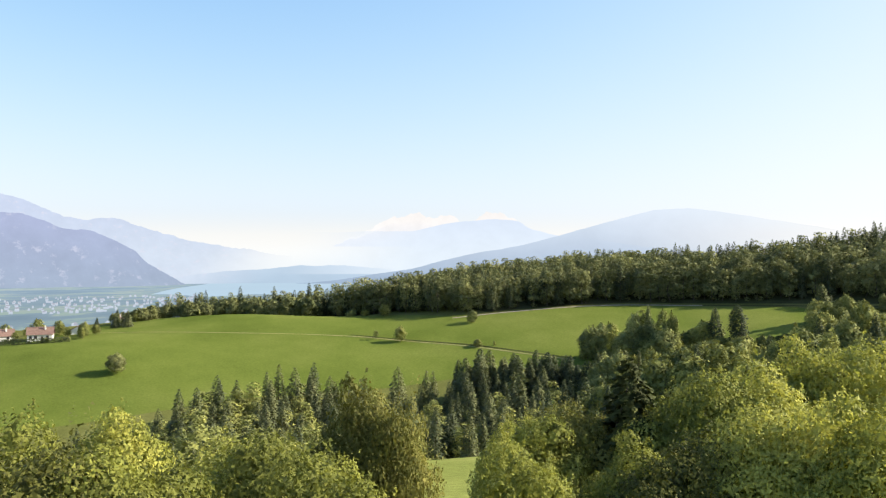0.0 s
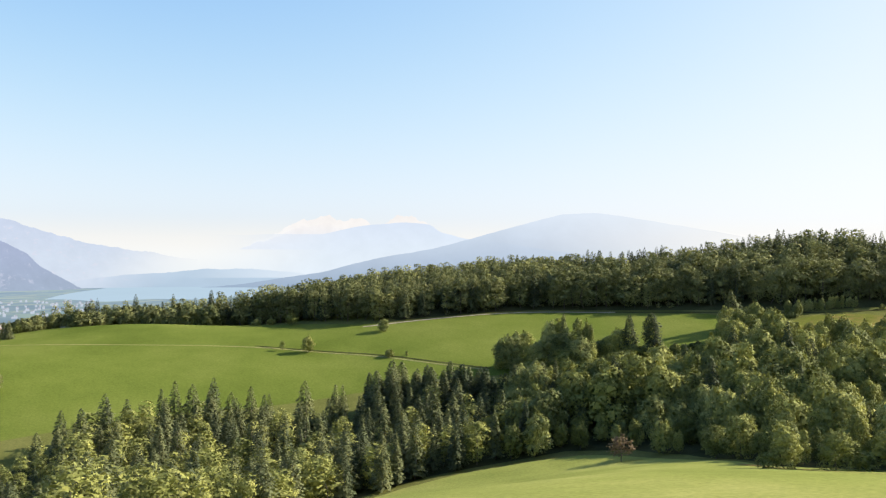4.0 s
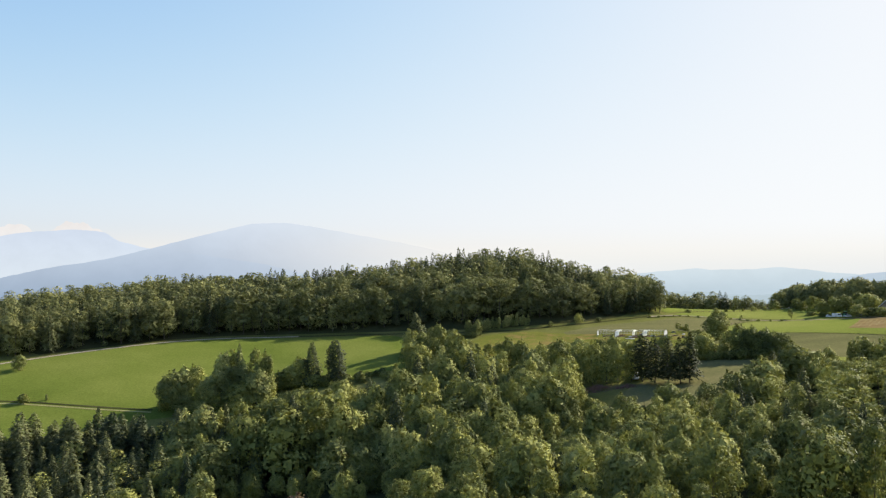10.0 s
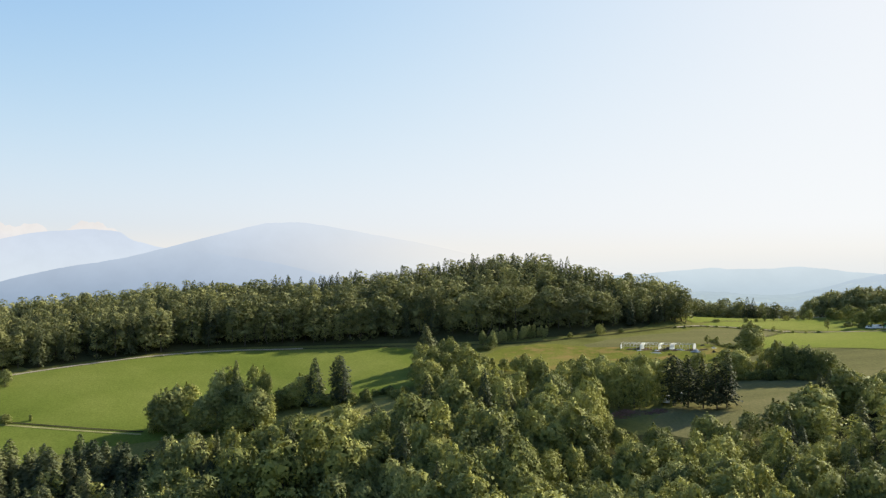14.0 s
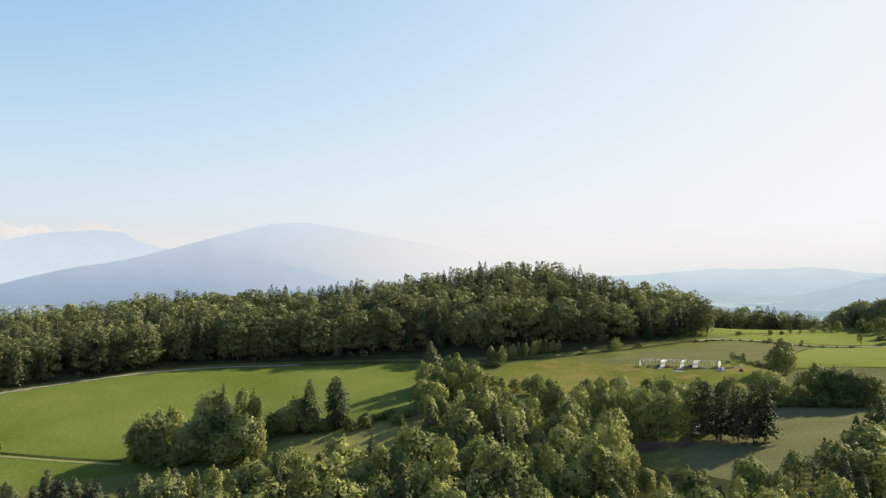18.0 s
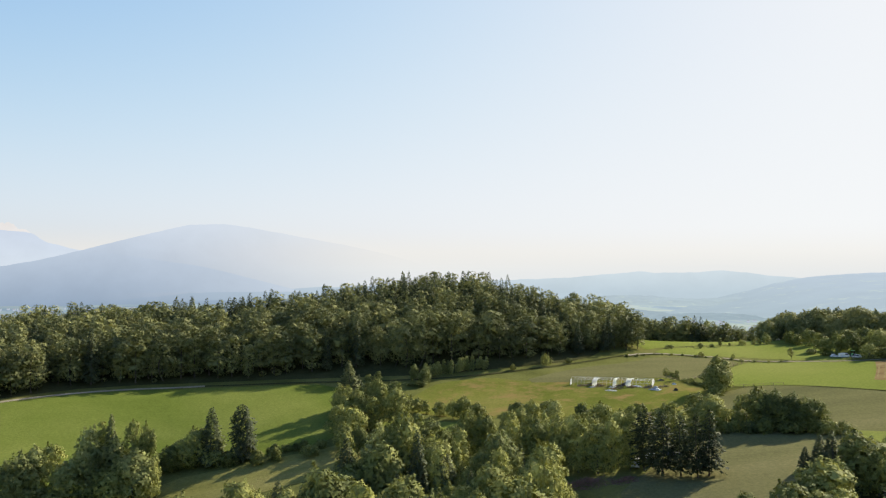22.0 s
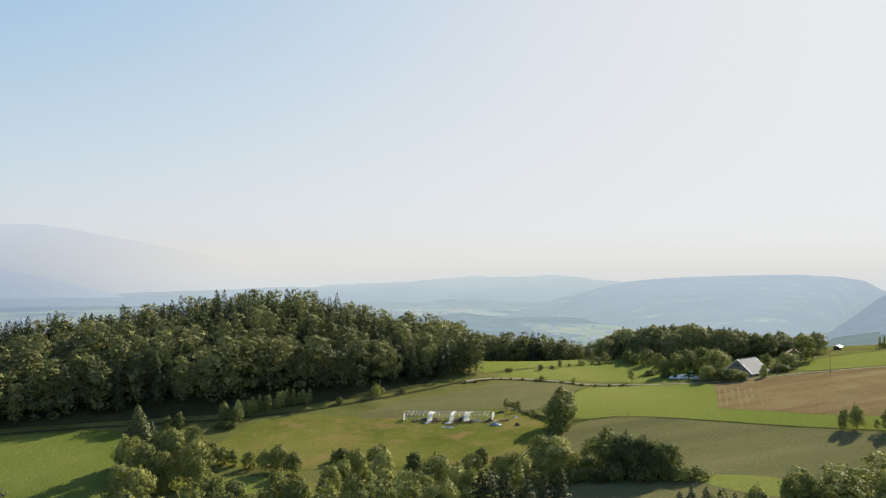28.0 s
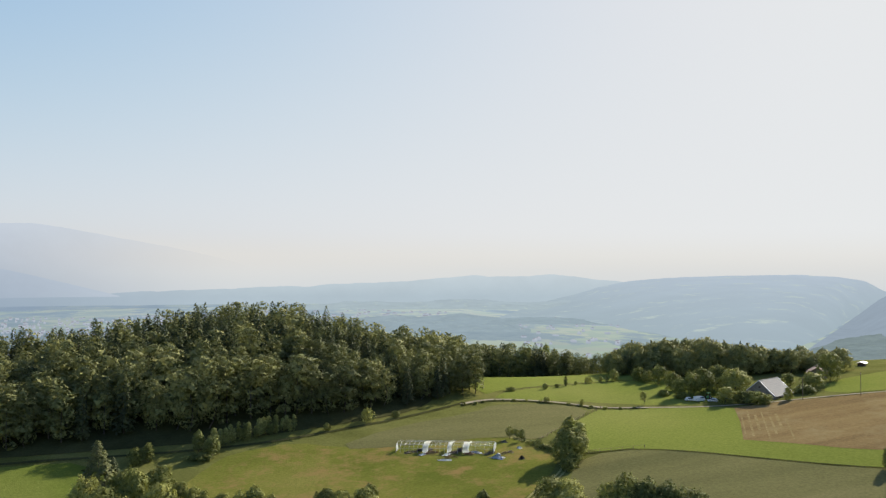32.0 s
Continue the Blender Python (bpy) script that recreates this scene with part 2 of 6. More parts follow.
M["steel"] = plain("galvanised_steel", (0.55, 0.56, 0.57), 0.45, 0.6, vary=0.15, scale=6, bump=0)
M["stone"] = plain("rubble_stone_wall", (0.22, 0.195, 0.165), 0.9, vary=0.35, scale=3)
M["pale_tile"] = plain("pale_grey_roof_sheets", (0.10, 0.10, 0.105), 0.75, vary=0.2, scale=4)
M["red_tile"] = plain("red_brown_roof_tiles", (0.19, 0.115, 0.085), 0.85, vary=0.3, scale=4)
M["render"] = plain("pale_wall_render", (0.72, 0.69, 0.63), 0.85, vary=0.1, scale=2)
M["wood"] = plain("weathered_wood", (0.19, 0.14, 0.095), 0.85, vary=0.35, scale=5)
M["dark_wood"] = plain("dark_boards", (0.075, 0.055, 0.042), 0.85, vary=0.35, scale=5)
M["rubber"] = plain("black_rubber", (0.02, 0.02, 0.02), 0.7, vary=0.2, bump=0)
M["glass"] = plain("window_glass", (0.03, 0.035, 0.045), 0.08, vary=0.1, bump=0)
M["car_white"] = plain("white_car_paint", (0.78, 0.78, 0.77), 0.25, vary=0.05, bump=0)
M["car_grey"] = plain("silver_car_paint", (0.42, 0.43, 0.45), 0.25, 0.5, vary=0.05, bump=0)
M["green_paint"] = plain("green_machine_paint", (0.06, 0.30, 0.10), 0.4, vary=0.15)
M["brush"] = plain("reddish_brushwood", (0.20, 0.11, 0.075), 0.9, vary=0.35, scale=4, bump=0)
M["gravel"] = turf("gravel_track", (0.236, 0.205, 0.148), (0.297, 0.257, 0.192), (0.349, 0.306, 0.227), 0.2)


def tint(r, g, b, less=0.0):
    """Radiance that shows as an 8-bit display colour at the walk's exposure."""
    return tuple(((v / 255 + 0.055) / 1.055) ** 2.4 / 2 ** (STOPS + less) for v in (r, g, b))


# ---- distance: plain glowing backdrops of hazy mountains, 4 to 5 km off ----


def ridge(name, label, eye, far, profile, foot, mat, seed, rough=0.03, deep=260):
    """A mountain line round eye at the distance far: degrees right of +y and degrees above the level, from its crest down to its foot."""
    az0, el0 = np.array([p[0] for p in profile]), np.array([p[1] for p in profile])
    az = np.arange(az0[0], az0[-1], 0.12)
    el = np.interp(az, az0, el0)
    kernel = np.hanning(7) / np.hanning(7).sum()
    el = np.convolve(np.pad(el, 3, mode="edge"), kernel, "valid")
    wob = np.array([noise.fractal(Vector((a * 0.9, seed * 7.3, 0)), 0.6, 2.2, 6) for a in az])
    el = el + wob * rough
    reach, ravines = deep, 0.3
    if isinstance(foot, list):
        ravines = 0.03
        foot = np.interp(az, [p[0] for p in foot], [p[1] for p in foot])
        over = eye[2] - PLAIN
        far = np.where(el < -1.5, np.minimum(far, 0.97 * over / np.tan(np.radians(np.maximum(-el, 1.5)))), far)
        reach = np.maximum(60, far - over / np.tan(np.radians(-foot)))
    rows = []
    for k in range(9):
        s = k / 8
        d = far - reach * (1 - s) * (1 + ravines * np.array([noise.noise(Vector((a * 0.5, s * 3, seed))) for a in az]))
        e = foot + (el - foot) * s
        z = eye[2] + d * np.tan(np.radians(e))
        if ravines < 0.1:
            # a straight slope up from the plain
            z = (PLAIN - 2) * (1 - s) + s * (eye[2] + far * np.tan(np.radians(el)))
        rows.append(np.stack([eye[0] + d * np.sin(np.radians(az)), eye[1] + d * np.cos(np.radians(az)), z], -1))
    v = np.concatenate(rows)
    n = len(az)
    i = np.arange(8 * n).reshape(8, n)[:, :-1].ravel()
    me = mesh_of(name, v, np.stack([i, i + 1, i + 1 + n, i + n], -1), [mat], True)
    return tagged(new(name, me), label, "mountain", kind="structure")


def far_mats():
    """Glowing tones of the distance, paler the farther off, with haze in the colour."""
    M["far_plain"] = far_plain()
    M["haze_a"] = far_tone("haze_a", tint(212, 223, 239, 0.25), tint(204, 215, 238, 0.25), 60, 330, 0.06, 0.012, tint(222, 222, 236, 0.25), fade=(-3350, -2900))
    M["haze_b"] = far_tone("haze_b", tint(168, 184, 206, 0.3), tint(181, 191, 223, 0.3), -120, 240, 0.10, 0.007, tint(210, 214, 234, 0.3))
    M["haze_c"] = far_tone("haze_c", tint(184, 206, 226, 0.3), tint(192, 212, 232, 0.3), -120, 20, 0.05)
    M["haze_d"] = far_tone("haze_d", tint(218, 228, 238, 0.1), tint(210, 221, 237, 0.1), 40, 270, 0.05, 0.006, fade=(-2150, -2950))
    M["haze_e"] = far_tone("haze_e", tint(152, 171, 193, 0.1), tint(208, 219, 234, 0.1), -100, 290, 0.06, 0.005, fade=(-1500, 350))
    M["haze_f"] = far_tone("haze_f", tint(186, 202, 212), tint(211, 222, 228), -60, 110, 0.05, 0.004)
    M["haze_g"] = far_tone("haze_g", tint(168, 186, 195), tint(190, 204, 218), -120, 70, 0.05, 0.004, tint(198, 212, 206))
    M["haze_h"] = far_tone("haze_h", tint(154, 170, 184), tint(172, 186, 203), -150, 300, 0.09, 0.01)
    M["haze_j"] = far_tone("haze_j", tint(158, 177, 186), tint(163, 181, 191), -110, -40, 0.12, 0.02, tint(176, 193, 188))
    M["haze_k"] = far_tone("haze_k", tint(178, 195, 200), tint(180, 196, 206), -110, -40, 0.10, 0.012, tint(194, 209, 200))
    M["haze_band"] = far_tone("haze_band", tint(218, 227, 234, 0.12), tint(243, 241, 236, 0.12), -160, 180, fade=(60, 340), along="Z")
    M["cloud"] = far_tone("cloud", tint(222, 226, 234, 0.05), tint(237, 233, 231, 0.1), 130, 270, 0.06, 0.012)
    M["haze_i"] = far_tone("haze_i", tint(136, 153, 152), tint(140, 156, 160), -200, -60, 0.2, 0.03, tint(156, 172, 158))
    # far buildings glow too, with haze put into their wall and roof tones
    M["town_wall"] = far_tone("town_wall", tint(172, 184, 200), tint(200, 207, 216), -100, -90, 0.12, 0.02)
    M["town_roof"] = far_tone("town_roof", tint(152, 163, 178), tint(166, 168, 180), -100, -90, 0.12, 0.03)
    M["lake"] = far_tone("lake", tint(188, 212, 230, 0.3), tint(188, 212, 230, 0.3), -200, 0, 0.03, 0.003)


def far_plain():
    """The glowing valley floor: woods, fields and pale roofs, haze put into their colours with the distance from the
    hill.
    """
    m, n, l, b, out = shader("hazy_plain")
    geo = n.new("ShaderNodeNewGeometry")
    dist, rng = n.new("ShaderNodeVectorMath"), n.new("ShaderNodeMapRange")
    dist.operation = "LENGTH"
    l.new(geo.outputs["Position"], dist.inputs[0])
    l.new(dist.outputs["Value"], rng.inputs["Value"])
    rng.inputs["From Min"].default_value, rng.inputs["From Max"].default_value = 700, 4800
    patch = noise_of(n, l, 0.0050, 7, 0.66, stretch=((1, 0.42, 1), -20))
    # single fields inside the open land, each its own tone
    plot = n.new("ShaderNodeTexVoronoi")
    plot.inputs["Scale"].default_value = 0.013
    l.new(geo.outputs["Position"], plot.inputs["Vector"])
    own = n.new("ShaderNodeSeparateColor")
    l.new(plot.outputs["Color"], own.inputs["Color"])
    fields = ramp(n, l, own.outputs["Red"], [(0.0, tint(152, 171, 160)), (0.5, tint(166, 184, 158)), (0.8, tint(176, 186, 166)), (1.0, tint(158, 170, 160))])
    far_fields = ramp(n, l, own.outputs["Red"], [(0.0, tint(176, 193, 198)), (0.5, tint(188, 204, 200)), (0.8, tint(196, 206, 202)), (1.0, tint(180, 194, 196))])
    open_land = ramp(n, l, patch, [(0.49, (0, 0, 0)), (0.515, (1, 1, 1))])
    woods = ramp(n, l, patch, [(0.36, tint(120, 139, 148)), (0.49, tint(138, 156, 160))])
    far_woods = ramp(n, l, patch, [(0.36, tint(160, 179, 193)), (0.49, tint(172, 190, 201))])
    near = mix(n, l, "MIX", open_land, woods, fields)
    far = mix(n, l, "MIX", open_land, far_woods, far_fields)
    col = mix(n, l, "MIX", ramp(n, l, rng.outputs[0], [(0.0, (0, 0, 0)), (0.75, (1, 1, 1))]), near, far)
    # darker and bluer to the west: thinner haze away from the sun, put into the colour
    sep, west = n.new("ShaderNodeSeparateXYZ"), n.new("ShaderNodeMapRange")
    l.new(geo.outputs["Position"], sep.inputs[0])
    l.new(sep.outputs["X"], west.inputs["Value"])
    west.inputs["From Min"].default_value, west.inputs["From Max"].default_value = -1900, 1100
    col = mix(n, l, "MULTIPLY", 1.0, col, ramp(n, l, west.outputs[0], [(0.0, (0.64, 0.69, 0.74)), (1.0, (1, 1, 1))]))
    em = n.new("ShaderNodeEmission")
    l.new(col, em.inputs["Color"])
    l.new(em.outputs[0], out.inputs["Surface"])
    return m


far_mats()

# ---- the lie of the land ----
# Heights in metres at the crossings of a coarse plan, smoothed between them.
EAST = [-520, -340, -230, -150, -80, -20, 40, 110, 190, 280, 420]
RELIEF = {
    -130: (-24, 7.2, 24.6, 34, 37.8, 38.1, 39.6, 41.6, 42.5, 42.5, 40.9),
    -30: (-16.4, -8.4, 1.3, 13.6, 25.7, 32.6, 35.8, 36.3, 36.4, 38.4, 43),
    60: (-9.2, -16.5, -17.5, -8, 8.8, 20.1, 25.2, 29.2, 30.5, 34.7, 45.8),
    130: (-4.6, -12, -23.2, -23.9, -9.6, 5.7, 11.1, 20.1, 24.5, 34.2, 48.8),
    200: (-2.9, 2.9, -10.9, -25.5, -16.1, -6.2, 5.1, 16.1, 24.8, 35.5, 51.4),
    265: (-2.5, 7.9, 0.7, -9.2, -8.5, -0.2, 10.4, 20, 25.7, 37.1, 52.3),
    330: (-6.3, 12.4, 9.7, 8.1, 4.7, 11.6, 16, 22.4, 30.2, 38.7, 50.8),
    400: (-20.3, -3.6, 18.7, 21.7, 20, 21, 22.6, 25.4, 28.7, 36.8, 46.3),
    500: (-44.9, -17.2, 19.2, 31.4, 31.2, 38.2, 43.9, 34.4, 30.1, 32.5, 33.5),
    640: (-71.9, -46.8, -34.8, -17.9, -5.2, 0.5, 14.4, 3.7, 7.3, 2.7, 9.6),
}
NORTH = sorted(RELIEF)
PLAIN = -100.0


def cubic(axis, v):
    """Weights of the plan's lines for places v along one axis."""
    axis, v = np.array(axis, float), np.asarray(v, float)
    i = np.clip(np.searchsorted(axis, v) - 1, 0, len(axis) - 2)
    h = axis[i + 1] - axis[i]
    t = np.clip((v - axis[i]) / h, 0, 1)
    w, r = np.zeros((len(v), len(axis))), np.arange(len(v))
    w[r, i] += 2 * t**3 - 3 * t**2 + 1
    w[r, i + 1] += 3 * t**2 - 2 * t**3
    for k, s in ((i, t**3 - 2 * t**2 + t), (i + 1, t**3 - t**2)):
        a, b = np.maximum(k - 1, 0), np.minimum(k + 1, len(axis) - 1)
        np.add.at(w, (r, b), s * h / (axis[b] - axis[a]))
        np.add.at(w, (r, a), -s * h / (axis[b] - axis[a]))
    return w


HEIGHTS = np.array([RELIEF[k] for k in NORTH])


def land(x, y):
    """Height of the ground at arrays of places."""
    x, y = np.atleast_1d(np.asarray(x, float)), np.atleast_1d(np.asarray(y, float))
    z = np.einsum("ni,ij,nj->n", cubic(NORTH, y), HEIGHTS, cubic(EAST, x))
    out = np.hypot(np.maximum(np.maximum(EAST[0] - x, x - EAST[-1]), 0), np.maximum(np.maximum(NORTH[0] - y, y - NORTH[-1]), 0))
    f = np.clip(out / 650, 0, 1)
    f = f * f * (3 - 2 * f)
    return z * (1 - f) + PLAIN * f


def at(x, y):
    return float(land([x], [y])[0])


def mesh_of(name, verts, faces, mats, smooth=False, normals=None):
    """A mesh from arrays: verts n x 3, faces n x 4 or n x 3; normals, where given, shade it as a rounded whole."""
    me = bpy.data.meshes.new(name)
    verts, faces = np.asarray(verts, np.float32), np.asarray(faces, np.int32)
    k = faces.shape[1]
    me.vertices.add(len(verts))
    me.vertices.foreach_set("co", verts.ravel())
    me.loops.add(faces.size)
    me.loops.foreach_set("vertex_index", faces.ravel())
    me.polygons.add(len(faces))
    me.polygons.foreach_set("loop_start", np.arange(0, faces.size, k, dtype=np.int32))
    me.polygons.foreach_set("loop_total", np.full(len(faces), k, np.int32))
    me.polygons.foreach_set("use_smooth", np.full(len(faces), smooth, bool))
    for m in mats:
        me.materials.append(m)
    me.update(calc_edges=True)
    if normals is not None:
        free = me.attributes.new("custom_normal", "FLOAT_VECTOR", "POINT")
        free.data.foreach_set("vector", np.ascontiguousarray(normals, np.float32).ravel())
    return me


def spread(core0, core1, step, far):
    """Lines every step metres in the core, then wider and wider out to far."""
    core = list(np.arange(core0, core1 + 0.1, step))
    out, d = [], step
    while (out[-1] if out else 0) < far:
        d *= 1.13
        out.append((out[-1] if out else 0) + d)
    return np.array([core0 - o for o in reversed(out)] + core + [core[-1] + o for o in out])


gx, gy = spread(-470, 420, 5, 4300), spread(-120, 660, 5, 4200)
GX, GY = np.meshgrid(gx, gy)
gz = land(GX.ravel(), GY.ravel())
idx = np.arange(GX.size).reshape(GX.shape)
gf = np.stack([idx[:-1, :-1], idx[:-1, 1:], idx[1:, 1:], idx[1:, :-1]], -1).reshape(-1, 4)
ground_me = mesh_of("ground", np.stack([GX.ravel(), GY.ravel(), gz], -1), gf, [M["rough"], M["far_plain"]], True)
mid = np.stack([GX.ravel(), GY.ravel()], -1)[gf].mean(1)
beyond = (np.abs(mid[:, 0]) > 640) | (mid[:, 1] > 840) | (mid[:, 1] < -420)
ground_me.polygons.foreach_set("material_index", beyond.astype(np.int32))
ground = tagged(new("ground", ground_me), "rolling ground under woods and fields, running out to a hazy plain", "ground", kind="structure")


def draped(name, outline, mat, lift, label, category, cell=5.0):
    """A field or track: its outline laid over the ground."""
    bm = bmesh.new()
    bm.faces.new([bm.verts.new((x, y, 0)) for x, y in outline])
    xs, ys = [p[0] for p in outline], [p[1] for p in outline]
    for axis, lo, hi in ((0, min(xs), max(xs)), (1, min(ys), max(ys))):
        v = math.ceil(lo / cell) * cell
        while v < hi:
            co, no = [0, 0, 0], [0, 0, 0]
            co[axis], no[axis] = v, 1
            bmesh.ops.bisect_plane(bm, geom=bm.verts[:] + bm.edges[:] + bm.faces[:], plane_co=co, plane_no=no, dist=1e-4)
            v += cell
    z = land([v.co.x for v in bm.verts], [v.co.y for v in bm.verts])
    for v, h in zip(bm.verts, z):
        v.co.z = h + lift
    if sum(f.normal.z for f in bm.faces) < 0:
        bmesh.ops.reverse_faces(bm, faces=bm.faces[:])
    bmesh.ops.triangulate(bm, faces=bm.faces[:])
    me = bpy.data.meshes.new(name)
    bm.to_mesh(me)
    bm.free()
    for p in me.polygons:
        p.use_smooth = True
    me.materials.append(mat)
    return tagged(new(name, me), label, category, kind="structure")


def rounded(points, closed=True, times=2):
    """Corners of an outline or line cut off, so that it bends softly."""
    p = [tuple(map(float, q)) for q in points]
    for _ in range(times):
        out = [] if closed else [p[0]]
        for a, b in zip(p, p[1:] + (p[:1] if closed else [])):
            out += [(a[0] * 0.75 + b[0] * 0.25, a[1] * 0.75 + b[1] * 0.25), (a[0] * 0.25 + b[0] * 0.75, a[1] * 0.25 + b[1] * 0.75)]
        p = out if closed else out + [p[-1]]
    return p


def ribbon(line, width):
    """The outline of a track along a line."""
    left, right = [], []
    for k, (x, y) in enumerate(line):
        a, b = line[max(k - 1, 0)], line[min(k + 1, len(line) - 1)]
        d = math.hypot(b[0] - a[0], b[1] - a[1]) or 1
        nx, ny = -(b[1] - a[1]) / d * width / 2, (b[0] - a[0]) / d * width / 2
        left.append((x + nx, y + ny))
        right.append((x - nx, y - ny))
    return left + right[::-1]


def track(name, line, width, mat, lift, label, category="track"):
    """A track built in quads along its line, following the ground."""
    line = rounded(line, False, 3)
    line = [(a[0] + (b[0] - a[0]) * k / 4, a[1] + (b[1] - a[1]) * k / 4) for a, b in zip(line, line[1:]) for k in range(4)] + [line[-1]]
    rim = ribbon(line, width)
    k = len(line)
    z = land([p[0] for p in rim], [p[1] for p in rim]) + lift
    verts = [(p[0], p[1], h) for p, h in zip(rim, z)]
    faces = [(i, i + 1, 2 * k - 2 - i, 2 * k - 1 - i) for i in range(k - 1)]
    me = mesh_of(name, verts, [f[::-1] for f in faces], [mat], True)
    return tagged(new(name, me), label, category, kind="structure")


draped("meadow", rounded([(-380, 196), (-410, 250), (-405, 290), (-377, 312), (-330, 340), (-290, 352), (-245, 358), (-194, 356), (-155, 380), (-108, 403), (-52, 407), (-10, 405), (-6, 370), (-10, 332), (-40, 327), (-66, 331), (-72, 312), (-111, 300), (-142, 285), (-170, 258), (-215, 215), (-252, 165), (-300, 110), (-350, 120)], times=1), M["meadow"], 0.08, "bright green mown meadow rising to the wood", "meadow")
draped("hill_meadow", rounded([(-110, 150), (-95, 185), (-55, 207), (-38, 202), (-20, 184), (-4, 150), (4, 122), (30, 118), (48, 112), (66, 92), (110, 96), (180, 120), (220, 90), (190, 0), (120, -70), (10, -85), (-70, -64), (-112, 30)], times=1), M["near_meadow"], 0.08, "sunlit yellow-green meadow on the near hill", "meadow")
draped("hay_strip", rounded([(-66, 321), (-40, 323), (-14, 327), (-6, 334), (6, 340), (26, 344), (45, 338), (44, 312), (20, 306), (-14, 306), (-60, 294), (-72, 300)], times=1), M["hay"], 0.08, "strip of mown pale hay grass below the hedge", "field")
draped("clearing", rounded([(0, 349), (14, 352), (38, 340), (34, 328), (6, 338)], times=1), M["lush"], 0.13, "small bright green clearing among trees", "meadow")
draped("pasture", rounded([(12, 372), (22, 392), (30, 402), (52, 407), (66, 398), (90, 391), (124, 392), (133, 372), (128, 352), (108, 328), (92, 320), (62, 338), (44, 346), (20, 356)], times=1), M["pasture"], 0.08, "rough pasture with patches of dry grass", "pasture")
draped("fallow_field", rounded([(62, 397), (88, 413), (124, 424), (134, 434), (158, 432), (172, 420), (160, 404), (144, 392), (134, 380), (122, 392), (90, 391)], times=1), M["fallow"], 0.13, "olive-grey fallow field below the track", "field")
draped("green_field", rounded([(136, 374), (148, 392), (164, 408), (178, 419), (214, 399), (220, 388), (212, 362), (200, 340), (224, 308), (262, 266), (250, 252), (215, 292), (184, 317), (158, 354), (140, 358)], times=1), M["lush"], 0.08, "fresh green grass field beside the stubble", "field")
draped("stubble_field", [(188, 343), (204, 366), (219, 390), (234, 388), (256, 380), (290, 370), (330, 350), (400, 322), (420, 270), (330, 240), (262, 268), (226, 302), (206, 319)], M["stubble"], 0.13, "brown stubble field on the slope", "field")
draped("olive_field", rounded([(138, 355), (158, 353), (184, 316), (215, 291), (252, 251), (236, 238), (200, 258), (165, 262), (138, 258), (120, 244), (104, 232), (88, 226), (70, 236), (62, 256), (74, 270), (104, 294), (112, 312), (124, 338)], times=1), M["fallow"], 0.08, "olive-green field below the tree pairs", "field")
draped("grass_patch", rounded([(139, 287), (150, 282), (158, 277), (161, 271), (175, 262), (165, 255), (150, 262), (140, 275)], times=1), M["lush"], 0.13, "small bright green patch of grass at the trees", "meadow")
draped("upper_field", rounded([(136, 441), (168, 436), (196, 416), (214, 402), (240, 424), (236, 462), (198, 470), (152, 458)], times=1), M["lush"], 0.08, "green field above the track", "field")
draped("far_field", rounded([(134, 447), (150, 460), (198, 472), (236, 464), (250, 490), (236, 560), (200, 600), (160, 590), (140, 520)], times=1), M["lush"], 0.13, "green field running to the far wood", "field")
draped("ridge_meadow", rounded([(258, 386), (292, 374), (330, 356), (420, 322), (430, 400), (330, 420), (280, 410)], times=1), M["lush"], 0.08, "grassy ridge above the lane", "meadow")
# The strip before the trees has the wood's shade put into its dark colour.
draped("woodland_floor", rounded([(-196, 362), (-155, 384), (-108, 409), (-60, 414), (-14, 413), (28, 412), (60, 417), (92, 425), (108, 436), (118, 456), (122, 500), (0, 500), (-120, 480), (-220, 420)], times=1), M["floor"], 0.18, "dark leaf-strewn floor of the hill wood, edge shade in its colour", "woodland floor")
draped("ravine_floor", [(-296, 72), (-232, 150), (-206, 212), (-172, 234), (-135, 246), (-109, 259), (-70, 265), (-10, 288), (20, 292), (42, 284), (58, 248), (74, 238), (112, 246), (134, 256), (200, 250), (250, 226), (250, 150), (150, 120), (92, 104), (62, 110), (46, 120), (6, 126), (-2, 156), (-16, 190), (-34, 208), (-56, 213), (-98, 190), (-124, 150), (-112, 60), (-160, 24)], M["floor"], 0.05, "dark floor of the wooded valley", "woodland floor")
LANE = [(122, 436), (136, 442), (150, 440), (166, 432), (176, 419), (193, 412), (214, 398), (233, 389), (248, 385), (265, 379), (282, 373), (320, 355), (380, 330)]
track("lane", LANE, 1.9, M["gravel"], 0.22, "pale gravel lane between the fields", "lane")
for k, (first, last) in enumerate(((0.05, 0.85), (0.0, 0.9), (0.15, 0.7), (0.05, 0.95), (0.2, 0.8), (0.1, 0.6), (0.3, 0.9))):
    ox, oy = 1.5 + 1.5 * k, -1.1 - 2.0 * k
    row = [(215 - 28 * f + ox, 384 - 41 * f + oy) for f in np.linspace(first, last, 5)]
    track("straw_row", row, 0.55 + 0.2 * (k % 3), M["straw"], 0.22, "thin row of pale straw on the stubble", "straw")
track("field_ditch", [(138, 357), (158, 353.5), (184, 316.5), (215, 291.5), (252, 251)], 0.8, M["floor"], 0.2, "dark weedy ditch between the fields", "ditch")
track("forest_track", [(-200, 352), (-190, 358), (-155, 379.5), (-108, 403), (-70, 408)], 1.9, M["gravel"], 0.22, "pale gravel track along the edge of the wood", "track")
